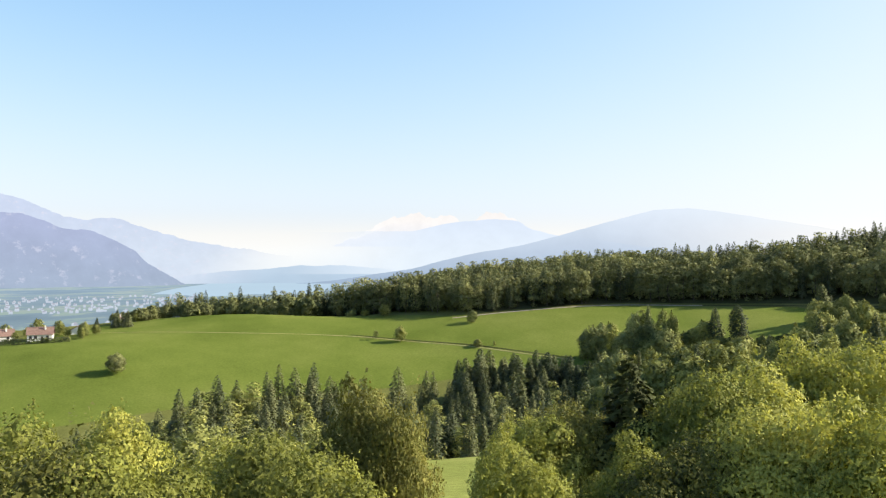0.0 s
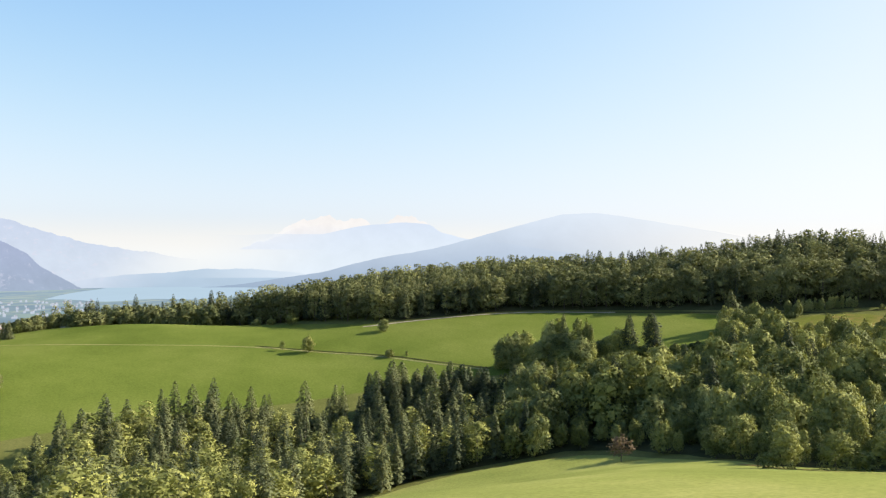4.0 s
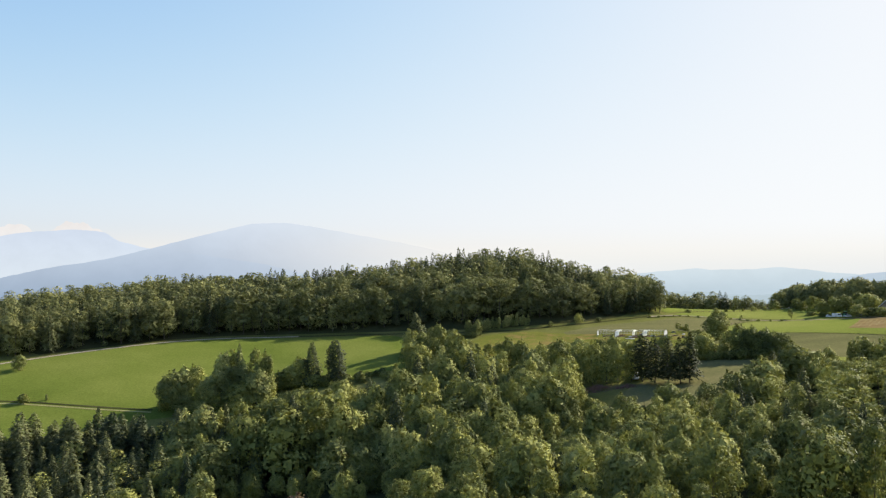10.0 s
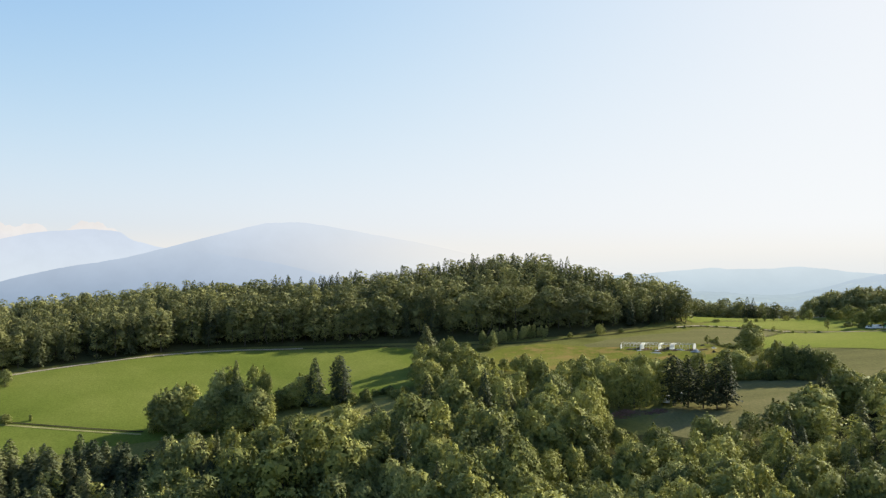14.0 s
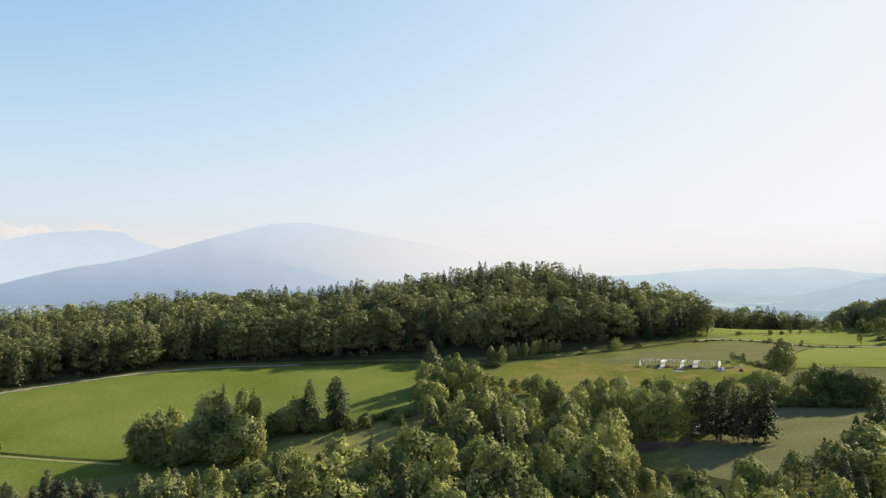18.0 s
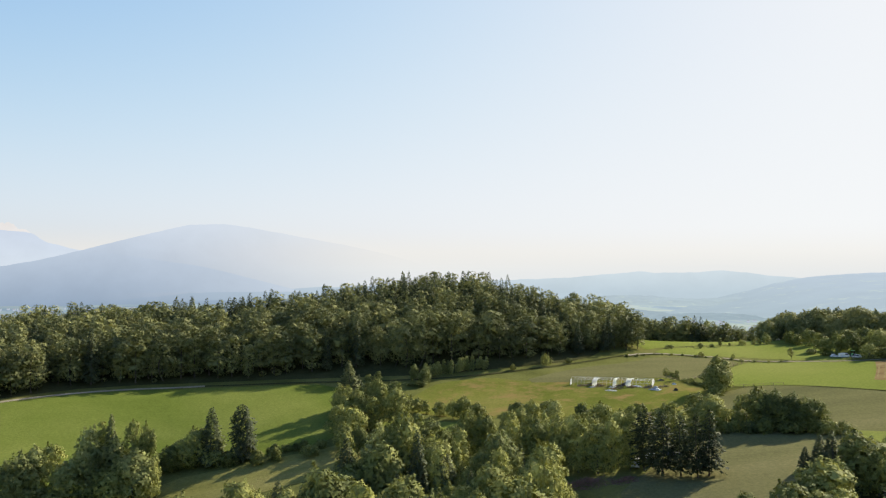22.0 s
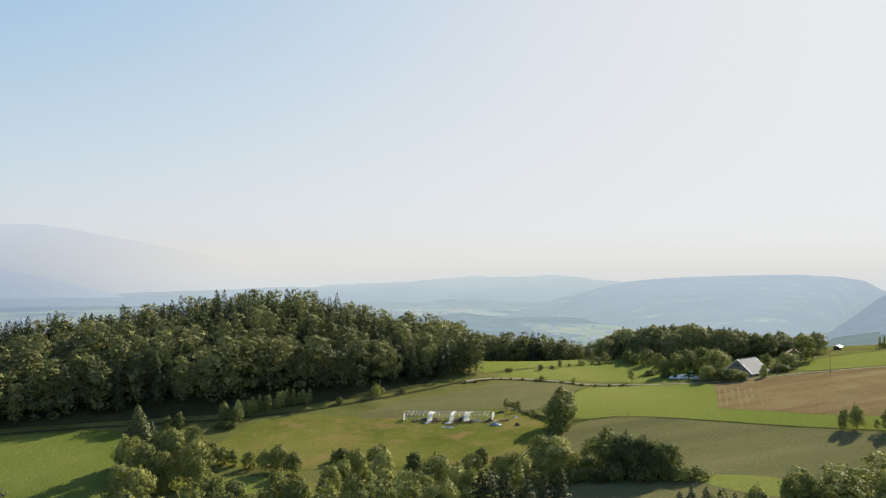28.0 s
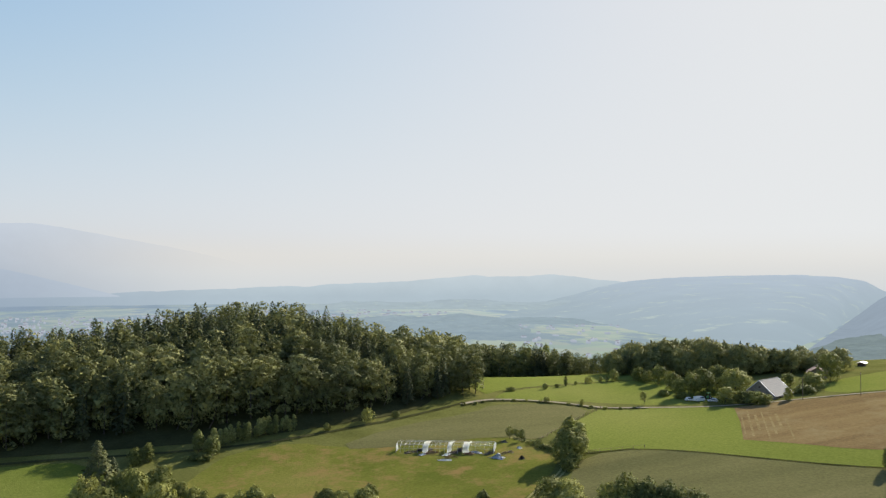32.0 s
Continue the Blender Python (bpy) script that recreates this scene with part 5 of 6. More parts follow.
rag("scrap_heap", 119, 362, 2.2, 1.8, 10, "dark_wood", "dark heap of old timber on the pasture", "scrap", 1.0)
rag("scrap_heap", 121, 383, 3, 1.4, 11, "stone", "grey heap of rubble beside the shrubs", "scrap", 0.8)
rag("scrap_heap", 93, 385, 6, 2.5, 12, "dark_wood", "tangle of weeds and timber inside the tunnel", "scrap", 1.1)
rag("scrap_heap", 104, 379.5, 7, 2.5, 13, "dark_wood", "dark tangle of debris inside the tunnel", "scrap", 1.1)


def heap(name, x, y, sx, sy, h, n, mat, seed, label, category):
    """A heap of cut branches: many sticks, crossing."""
    rng = np.random.default_rng(seed)
    bm = bmesh.new()
    for _ in range(n):
        c = Vector((rng.normal(0, sx / 4), rng.normal(0, sy / 4), 0))
        c.z = h * math.exp(-((c.x / sx * 3) ** 2) - (c.y / sy * 3) ** 2) * rng.uniform(0.1, 1) + at(x + c.x, y + c.y) - at(x, y)
        d = Vector(rng.normal(size=3)) * Vector((1, 1, 0.35))
        d = d.normalized() * rng.uniform(0.8, 2.4)
        rod(c - d / 2, c + d / 2, rng.uniform(0.03, 0.10), 5, bm, 0.02)
    me = bpy.data.meshes.new(name)
    bm.to_mesh(me)
    bm.free()
    me.materials.append(M[mat])
    ob = new(name, me)
    ob.matrix_basis = pose(x, y, at(x, y))
    return tagged(ob, label, category, kind="stuff")


heap("brushwood", 58, 269, 16, 7, 1.8, 420, "brush", 21, "long heap of reddish-brown cut brushwood", "brushwood")
heap("brushwood", 69, 267, 9, 4, 1.2, 160, "brush", 22, "smaller heap of cut branches beside the fence", "brushwood")


def clipped_hedge(a, b, w, h, label):
    """A clipped hedge: leaf clumps on a box-like body along the ground."""
    rng = np.random.default_rng(31)
    L = math.hypot(b[0] - a[0], b[1] - a[1])
    n = int(L * 46)
    s, u = rng.uniform(0, 1, n), rng.uniform(-1, 1, n)
    v = rng.uniform(0, 1, n)
    top = rng.random(n) < 0.4
    off = np.where(top, u, np.sign(u)) * w / 2
    up = np.where(top, 1.0, v) * h * (1 + rng.normal(0, 0.05, n))
    d = np.array([b[0] - a[0], b[1] - a[1]]) / L
    x, y = a[0] + (b[0] - a[0]) * s - d[1] * off, a[1] + (b[1] - a[1]) * s + d[0] * off
    p = np.stack([x, y, land(x, y) + up], -1)
    nrm = unit(np.stack([np.where(top, 0, -d[1] * np.sign(u)), np.where(top, 0, d[0] * np.sign(u)), np.where(top, 1.0, 0.2)], -1) + rng.normal(0, 0.4, (n, 3)))
    v4, f4 = clumps(p, nrm, 0.6, rng)
    return tagged(new("hedge", mesh_of("hedge", v4, f4, [M["needles"]])), label, "hedge")


for k, (hx, hy, n_) in enumerate(((88, 384.5, 70), (94, 381, 80), (100, 377.5, 80), (106, 374.5, 80), (111, 372, 60), (98, 373.5, 50), (117, 370, 50))):
    heap("weed_tangle", hx, hy, 6.5, 2.6, 0.9, n_, "brush" if k % 2 else "wood", 50 + k, "tangle of dry weeds and sticks round the ruined tunnel", "weeds")
clipped_hedge((-405, 196), (-372, 205), 1.6, 2.6, "dark clipped hedge before the village houses")
clipped_hedge((-372, 205), (-352, 217), 1.6, 2.4, "dark clipped hedge at the meadow's edge")

# ---- the far town ----


def town(name, areas, seed, label):
    """Pale far buildings with gabled or flat roofs, a few pixels each, joined."""
    rng = np.random.default_rng(seed)
    vs, fs, ms, n = [], [], [], 0
    for az0, az1, d0, d1, count, small, large in areas:
        for _ in range(count):
            az, d = math.radians(rng.uniform(az0, az1)), rng.uniform(d0, d1)
            x, y = START[0] + d * math.sin(az), START[1] + d * math.cos(az)
            big = rng.random() < 0.06
            w, l = rng.uniform(small, large) * (1.7 if big else 1), rng.uniform(small, large) * (2.6 if big else 1.3)
            h, r = rng.uniform(4, 8), (0.4 if big else rng.uniform(2, 4))
            a = rng.uniform(0, math.pi)
            z = at(x, y) - 0.5
            c, s = math.cos(a), math.sin(a)
            base = [(-w, -l, 0), (w, -l, 0), (w, l, 0), (-w, l, 0), (-w, -l, h), (w, -l, h), (w, l, h), (-w, l, h), (0, -l, h + r), (0, l, h + r)]
            vs += [(x + (p * c - q * s) / 2, y + (p * s + q * c) / 2, z + k) for p, q, k in base]
            fs += [(0, 1, 5, 4), (1, 2, 6, 5), (2, 3, 7, 6), (3, 0, 4, 7), (4, 5, 8, 8), (6, 7, 9, 9), (5, 6, 9, 8), (7, 4, 8, 9)]
            fs[-8:] = [tuple(i + n for i in f) for f in fs[-8:]]
            ms += [0] * 6 + ([0, 0] if big else [1, 1])
            n += 10
    me = bpy.data.meshes.new(name)
    me.from_pydata(vs, [], [tuple(dict.fromkeys(f)) for f in fs])
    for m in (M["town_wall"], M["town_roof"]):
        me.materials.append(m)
    me.polygons.foreach_set("material_index", np.array(ms, np.int32))
    return tagged(new(name, me), label, "town", kind="stuff")


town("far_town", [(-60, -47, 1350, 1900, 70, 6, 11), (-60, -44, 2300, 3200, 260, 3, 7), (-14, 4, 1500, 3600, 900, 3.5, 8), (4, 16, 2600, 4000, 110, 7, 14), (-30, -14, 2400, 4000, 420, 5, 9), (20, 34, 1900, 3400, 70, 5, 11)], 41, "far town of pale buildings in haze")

# ---- single trees and hedges ----
for look_name, x, y, h, wide in (
    # trees on the open meadow
    ("broad", -205, 301, 8.8, 1.0), ("sparse", -218.5, 299, 5, 1.0), ("broad", -247, 354, 7.5, 1.1), ("silver", -184, 345, 7.0, 1.2), ("shrub", -164, 308.5, 3.8, 1.5), ("shrub", -156, 312, 2.6, 0.6),
    ("oak", -288, 191, 9.5, 1.35), ("shrub", -262, 356, 4, 1.3), ("shrub", -272, 357, 4, 1.3), ("shrub", -310, 350, 5, 1.3),
    # the two conifers and their hedge
    ("column", -41, 327.5, 18.5, 1.0), ("spruce", -51.5, 329, 18.5, 1.15), ("broad", -56.1, 329.0, 12.3, 1.09), ("broad", -60.6, 328.0, 9.8, 1.27), ("broad", -64.3, 327.2, 8.2, 1.28), ("shrub", -49.4, 326.0, 5.9, 1.17), ("shrub", -44.6, 324.7, 4.8, 1.28), ("shrub", -35.9, 321.9, 4.9, 1.24),
    ("shrub", -29.9, 322.6, 4.4, 1.23), ("shrub", -18.4, 322.7, 3.9, 1.38),
    # spruces along the lower edge of the meadow
    ("spruce", -139.9, 253.8, 15.9, 1.05), ("spruce", -135.7, 258.7, 19.9, 1.28), ("spruce", -128.1, 258.8, 17.3, 1.14), ("spruce", -124.9, 259.6, 15.1, 1.48), ("spruce", -115.8, 264.1, 19.2, 1.11), ("spruce", -111.2, 258.9, 18.4, 1.17),
    ("spruce", -106.7, 262.0, 17.9, 1.24), ("spruce", -102.6, 261.5, 16.9, 1.03), ("spruce", -91.0, 256.5, 16.7, 1.06), ("spruce", -85.8, 258.7, 19.2, 1.60), ("spruce", -84.2, 258.8, 17.4, 1.43), ("spruce", -77.6, 249.5, 18.2, 1.13),
    # clump at the edge of the meadow
    ("silver", -104.4, 309.5, 16.1, 0.95), ("silver", -101.1, 312.8, 16.2, 0.86), ("broad", -96.5, 314.3, 16.1, 0.77), ("silver", -106.6, 308.7, 13.8, 0.66), ("silver", -85.2, 314.4, 21.5, 0.58), ("spruce", -79.6, 314.8, 25.2, 0.67),
    ("slim", -82.3, 315.2, 22.4, 0.8), ("slim", -72.6, 314.5, 22.7, 0.78), ("broad", -67.2, 312.6, 22.2, 0.42), ("silver", -78.3, 311.9, 19.0, 0.98), ("silver", -70.0, 308.6, 16.4, 1.12), ("silver", -85.5, 311.0, 16.4, 1.03),
    ("broad", -65.4, 307.6, 13.2, 0.81), ("silver", -90.4, 310.6, 12.8, 1.08), ("broad", -77.0, 306.8, 12.7, 1.32), ("silver", -100.6, 307.4, 6.5, 2.56), ("broad", -92.9, 306.5, 5.8, 2.35), ("shrub", -108.2, 308.1, 4.7, 0.93),
    # hedge between meadow and pasture, and the trees below it
    ("spruce", -7.2, 367, 19.3, 1.3), ("spruce", -4.1, 370.3, 13.1, 1.3), ("broad", -0.8, 361.0, 12.7, 0.96), ("broad", -9.8, 356.4, 13.5, 0.83), ("broad", -4.2, 346.3, 14.0, 0.93), ("broad", 0.9, 341.3, 12.5, 0.91),
    ("broad", -10.1, 336.3, 12.0, 0.92), ("broad", -5.1, 331.4, 12.3, 0.99), ("broad", -0.7, 341.2, 7.0, 1.43), ("broad", -8.0, 321.6, 10.3, 1.01), ("broad", -2.8, 316.6, 10.3, 0.87), ("broad", 8.7, 365.4, 11.2, 1.19),
    ("broad", 14.1, 362.3, 6.9, 1.35), ("broad", 18.3, 360.1, 5.9, 1.46), ("slim", 21.3, 357.9, 5.3, 1.96), ("slim", 11.4, 336.2, 10.5, 1.03), ("broad", 26.2, 353.5, 5.5, 1.24), ("broad", 30.7, 349.1, 7.2, 0.85),
    ("broad", 34.5, 347.7, 8.3, 1.09), ("broad", 38.3, 343.2, 7.1, 1.15), ("silver", 19.3, 405.8, 7.4, 0.85), ("silver", 23.6, 401.4, 7.1, 1.14), ("slim", 3.6, 400.7, 6.3, 1.86), ("shrub", -0.0, 399.5, 5.5, 1.15),
    ("shrub", 20.7, 399.5, 2.5, 3.04), ("broad", 2.2, 312.6, 9.0, 1.56), ("broad", 11.1, 308.6, 9.4, 1.47), ("silver", 20.5, 318.1, 9.9, 1.08), ("broad", 18.0, 307.5, 11.2, 1.14), ("slim", 27.6, 308.1, 9.8, 1.5),
    ("broad", 23.8, 305.1, 9.9, 1.15), ("broad", 54.7, 349.4, 4.1, 1.69), ("shrub", 58.6, 346.7, 4.3, 1.18), ("broad", 63.9, 341.5, 5.8, 1.33), ("shrub", 52.8, 349.7, 3.7, 1.07),
    # round tree on the farm path and the hedge below it
    ("broad", 133, 354, 13, 1.25), ("broad", 130.5, 350, 11, 1.25), ("shrub", 126.5, 343.5, 4.0, 1.3), ("shrub", 129, 346, 4.6, 1.2), ("broad", 118.3, 301.0, 10.6, 1.0), ("broad", 120.9, 297.4, 12.6, 0.88), ("broad", 124.4, 294.5, 12.3, 0.9), ("broad", 128.2, 292.4, 11.4, 0.96), ("broad", 131.6, 289.5, 10.5, 0.98), ("broad", 134.9, 288.7, 9.3, 0.95),
    ("broad", 121.9, 294.6, 9.6, 1.14), ("broad", 126.3, 292.3, 9.3, 1.18), ("broad", 129.6, 289.4, 8.8, 1.09), ("broad", 108.2, 316.6, 8.5, 1.21), ("broad", 111.8, 312.9, 8.9, 1.22), ("broad", 108.8, 311.9, 7.0, 1.45),
    ("shrub", 115.3, 308.0, 4.5, 1.39), ("shrub", 116.3, 301.9, 4.4, 1.37),
    ("spruce", 19.5, 264, 17, 0.9), ("spruce", 14, 268, 15, 0.9), ("spruce", 26, 258, 14, 0.9), ("spruce", 8, 262, 15, 0.9),
    # dark trees below the caravan ground
    ("spruce", 111.5, 254.0, 6.8, 1.37), ("spruce", 114.7, 253.3, 9.7, 1.27), ("spruce", 117.3, 251.8, 10.8, 1.14), ("spruce", 119.5, 249.2, 11.4, 1.07), ("spruce", 122.1, 247.5, 11.1, 1.1), ("spruce", 123.7, 245.2, 10.6, 1.14),
    ("broad", 131.3, 247.7, 10.4, 0.82), ("broad", 123.1, 237.8, 11.2, 1.06), ("broad", 126.1, 234.3, 9.8, 1.19), ("broad", 118.6, 240.8, 10.2, 1.17), ("broad", 139.1, 247.2, 12.2, 0.56), ("slim", 141.8, 245.1, 12.9, 1.02),
    ("broad", 143.1, 242.8, 12.3, 0.64), ("slim", 146.9, 242.4, 11.7, 1.11), ("slim", 149.4, 240.2, 13.5, 1.12), ("broad", 149.9, 235.7, 10.4, 0.74), ("broad", 157.5, 237.4, 13.5, 0.75), ("broad", 159.0, 233.1, 15.1, 0.73),
    ("broad", 160.4, 228.9, 15.9, 0.75), ("broad", 159.9, 223.5, 16.5, 0.7), ("broad", 154.2, 221.6, 11.4, 1.0), ("broad", 149.4, 226.3, 11.0, 0.96), ("broad", 130.0, 231.5, 9.3, 1.13), ("broad", 136.9, 228.7, 9.0, 1.28),
    ("broad", 142.3, 225.5, 8.1, 1.27),
    ("broad", 100.5, 226.6, 13.6, 1.5), ("broad", 89.2, 219.5, 12.4, 1.15), ("silver", 84.1, 229, 8.0, 1.1), ("broad", 94.5, 223, 12.0, 1.0), ("broad", 106, 231, 11.5, 1.1), ("broad", 114.3, 236.7, 14.8, 1.25), ("broad", 118.5, 234.5, 11.6, 1.0), ("broad", 133.8, 251.3, 7.6, 1.1),
    # pairs on the olive field
    ("broad", 203.2, 300, 6.6, 0.78), ("broad", 206.4, 298, 8.0, 0.82), ("broad", 213.6, 292, 7.8, 0.8), ("broad", 216.6, 289.5, 7.6, 0.76), ("sparse", 209.5, 293.5, 4, 0.8),
    # small trees along lane, fence and ridge
    ("sparse", 195, 416.5, 5.5, 1.1), ("shrub", 172, 427, 2.6, 0.6), ("shrub", 159, 434, 2.8, 0.9), ("shrub", 169, 458, 3, 1.1), ("slim", 182, 464, 4.8, 1.3), ("shrub", 176, 461, 2, 1.0), ("shrub", 196, 469, 3.2, 1.0), ("shrub", 203, 470, 3, 0.6), ("shrub", 207, 471, 3, 0.6), ("shrub", 188, 466, 2, 0.9), ("shrub", 152, 456, 2.2, 1.6),
    ("sparse", 124, 386, 4.6, 1.0), ("sparse", 127, 382, 4.2, 1.0), ("sparse", 139, 362, 3.6, 1.0), ("shrub", 131, 376, 2, 1.0), ("shrub", 135, 371, 1.8, 1.0), ("shrub", 133, 366, 1.8, 1.2), ("shrub", 80, 421, 5.5, 0.75), ("shrub", 92, 424, 2.6, 1.1), ("shrub", 64, 415, 2.8, 1.1), ("shrub", 348.5, 430, 3.2, 1.5), ("slim", 345.4, 429.6, 6.2, 0.55),
    # near hill
    ("rust", -34.5, 187, 7.6, 1.45), ("broad", 6.5, 113, 7.6, 1.15), ("shrub", 3.5, 112, 3.4, 1.2), ("broad", 15, 113, 7.5, 1.15), ("broad", 24, 116, 8, 1.2), ("slim", 31, 117, 7, 1.2), ("broad", 37, 114, 8.5, 1.0), ("slim", 42, 110, 8, 1.2), ("shrub", 20, 115, 4, 1.3), ("shrub", 33, 116, 4, 1.3), ("shrub", 46, 106, 4, 1.4), ("shrub", 52, 101, 4, 1.3),
    ("broad", 34, 51, 7.4, 1.5), ("sparse", 41, 55, 6, 1.0), ("sparse", 46.5, 61, 6.4, 1.0),
):
    plant(look_name, x, y, h, wide)

for i in range(17):
    plant("shrub", -67 + i * 3.3 + RNG.normal(0, 0.6), 328.5 + RNG.normal(0, 0.7), RNG.uniform(3.6, 5.6) if i < 9 else RNG.uniform(2.2, 4.0), 1.25, group="hedge of the two conifers")
for i in range(14):
    plant("shrub", 100 + i * 3 + RNG.normal(0, 0.5), 301 - i * 1.35 + RNG.normal(0, 0.6), RNG.uniform(3.5, 5.0), 1.3, group="hedge by the farm path")
EDGE = [(128.8, 396.3), (128.8, 391), (128.2, 379), (129.3, 372.6), (130.1, 368.2), (130.4, 363.1), (130.6, 357.6)]
for (x0, y0), (x1, y1) in zip(EDGE, EDGE[1:]):
    for f in (0.15, 0.5, 0.85):
        plant("shrub", x0 + (x1 - x0) * f + RNG.normal(0, 0.5), y0 + (y1 - y0) * f + RNG.normal(0, 0.4), RNG.uniform(0.9, 1.9), RNG.uniform(1.0, 1.6), label="low dark shrub along the farm path", group="shrubs along the farm path")
for (x0, y0), (x1, y1) in zip(LANE[:5], LANE[1:6]):
    for f in (0.1, 0.4, 0.7):
        plant("shrub", x0 + (x1 - x0) * f + RNG.normal(0, 0.6), y0 + (y1 - y0) * f - 2.2 + RNG.normal(0, 0.4), RNG.uniform(0.6, 1.5), RNG.uniform(1.0, 1.8), label="low dark shrub on the verge of the lane", group="shrubs along the lane")
for i in range(22):
    plant("ash", 24 + i * 1.35 + RNG.normal(0, 0.5), 409 + i * 0.36 + RNG.normal(0, 1.0), RNG.uniform(4, 7.5), 0.9, label="slender pale young tree planted along the wood", group="saplings along the wood")

# grove with pines round the campers
for look_name, x, y, h, wide in (
    ("broad", 29.9, 295.6, 18.0, 0.57), ("broad", 34.5, 293.1, 18.1, 0.66), ("broad", 40.3, 285.2, 16.6, 0.7), ("broad", 46.4, 281.3, 17.8, 0.74), ("broad", 52.8, 280.3, 15.7, 0.72), ("broad", 59.2, 279.1, 16.8, 0.77),
    ("slim", 63.8, 276.1, 14.3, 1.29), ("broad", 67.5, 275.3, 15.2, 0.63), ("slim", 72.4, 274.2, 12.1, 1.26), ("pine", 75.8, 272.2, 16.5, 1.12), ("pine", 78.8, 267.2, 17.2, 1.22), ("pine", 82.8, 263.9, 16.2, 1.1),
    ("pine", 86.1, 260.8, 16.5, 1.16), ("pine", 89.2, 260.9, 17.7, 1.0), ("broad", 106.7, 299.1, 11.1, 1.09), ("broad", 9.6, 342.9, 14.4, 0.97), ("broad", 4.0, 351.2, 16.4, 0.75), ("broad", 13.9, 312.0, 13.9, 1.04),
    ("spruce", 21.4, 268.0, 15.5, 1.27), ("broad", 39.9, 257.0, 13.1, 0.91),
    # its back row, along the pasture
    ("broad", 30.9, 312.2, 12.2, 0.8), ("broad", 36, 306, 11.2, 0.85), ("slim", 41.6, 299.8, 12.4, 1.1), ("broad", 46, 318, 10.2, 0.8), ("broad", 50.5, 322.5, 9.6, 0.9), ("broad", 55.6, 326.7, 10.0, 0.9), ("silver", 62, 321.5, 10.2, 0.85), ("broad", 69.9, 316.2, 9.9, 0.9), ("slim", 77, 312.4, 9.4, 1.2),
    ("broad", 84, 309.5, 8.8, 0.95), ("broad", 92.3, 306.8, 8.0, 1.05), ("shrub", 93.4, 326.2, 4.7, 1.2), ("shrub", 99.5, 307.5, 5.6, 1.2), ("shrub", 67, 348.6, 4.0, 1.3), ("shrub", 59, 329.5, 5.0, 1.3), ("shrub", 74, 319.5, 4.6, 1.3), ("shrub", 86, 318, 4.4, 1.2),
    # tall trees that stand out at the end of the far wood
    ("slim", 246, 640, 28, 0.6), ("slim", 253, 646, 30, 0.62), ("slim", 261, 651, 27, 0.6),
):
    plant(look_name, x, y, h, wide)
for i, (x, y) in enumerate(zip(*scatter([(40, 290), (44, 300), (60, 304), (86, 296), (92, 288), (74, 284)], 7.5, np.random.default_rng(3)))):
    plant("slim" if i % 3 == 0 else "broad", x, y, RNG.uniform(11, 14), 0.9)

# near trees
for i, (x, y, h, wide) in enumerate((
    (-14.4, -48.6, 9.6, 0.51), (-14.1, -45.0, 9.4, 0.51), (-9.2, -51.7, 9.4, 0.45), (-8.3, -50.5, 9.2, 0.44), (-9.8, -44.9, 8.6, 0.47), (-6.4, -42.8, 10.2, 0.44), (-5.3, -42.8, 9.7, 0.3), (-6.7, -46.2, 9.1, 0.44),
    (-4.1, -48.0, 9.0, 0.39), (-4.9, -35.9, 8.2, 0.61), (-4.2, -33.4, 8.5, 0.59), (-3.3, -32.0, 8.7, 0.48), (-2.3, -40.2, 8.1, 0.57), (0.3, -37.2, 8.2, 0.53), (1.2, -30.9, 9.5, 0.46), (2.4, -31.7, 10.0, 0.53),
    (3.8, -30.6, 10.3, 0.52), (5.2, -27.5, 11.0, 0.55), (7.1, -27.4, 11.2, 0.58), (4.2, -37.6, 9.2, 0.54), (5.9, -38.4, 9.5, 0.51), (7.3, -39.4, 9.5, 0.47), (2.6, -38.8, 8.5, 0.52),
)):
    plant("near_dark" if i in (2, 5, 6, 11, 22) else "near", x, y, h, {5: 0.68, 6: 0.46, 9: 0.5}.get(i, max(wide, 0.85)), variant=i % 4)
plant("near_spruce", -1.0, -31.4, 10.7, 1.05)

# ---- woods ----
ravine = [(-300, 70), (-232, 146), (-206, 208), (-172, 230), (-135, 242), (-109, 255), (-70, 261), (-34, 259), (-12, 268), (-6, 286), (20, 290), (40, 283), (48, 258), (54, 236), (66, 218), (84, 213), (94, 218), (112, 216), (128, 222), (140, 250), (160, 252), (200, 248), (236, 232), (280, 200), (250, 150), (150, 118), (92, 100), (62, 106), (46, 118), (4, 128), (-4, 156), (-18, 190), (-34, 206), (-56, 212), (-96, 190), (-120, 150), (-110, 60), (-160, 20)]
rng = np.random.default_rng(11)
x, y = scatter(ravine, 8.0, rng)
seen = (np.arctan2(x - 7, y + 63) > radians(-58)) & (np.arctan2(x, y) < radians(46))
x, y = x[seen], y[seen]
close = (x > -75) & (x < 95)
pick = np.flatnonzero(close)
for i in pick:
    spruce_row = x[i] < -30 and y[i] > 222 and rng.random() < 0.35
    r = rng.random()
    tall = 15.5 if 25 < x[i] < 48 and y[i] > 228 else 8.5 if x[i] > 25 and y[i] > 222 else 21 if x[i] < 20 and y[i] > 222 else 17 if x[i] < 20 else 13 if x[i] < 70 else 12
    look_name = "spruce" if spruce_row or r < 0.10 else "silver" if r < 0.22 else "slim" if r < 0.36 else "broad"
    edge = min(math.hypot(x[i] - ex, y[i] - ey) for ex, ey in ((0, 142), (-4, 156), (-11, 173), (-18, 190), (-26, 198), (-34, 206), (-45, 209)))
    plant(look_name, x[i], y[i], tall * rng.uniform(0.62, 1.2) * min(1.0, max(0.55, edge / 22)), rng.uniform(0.72, 1.05))
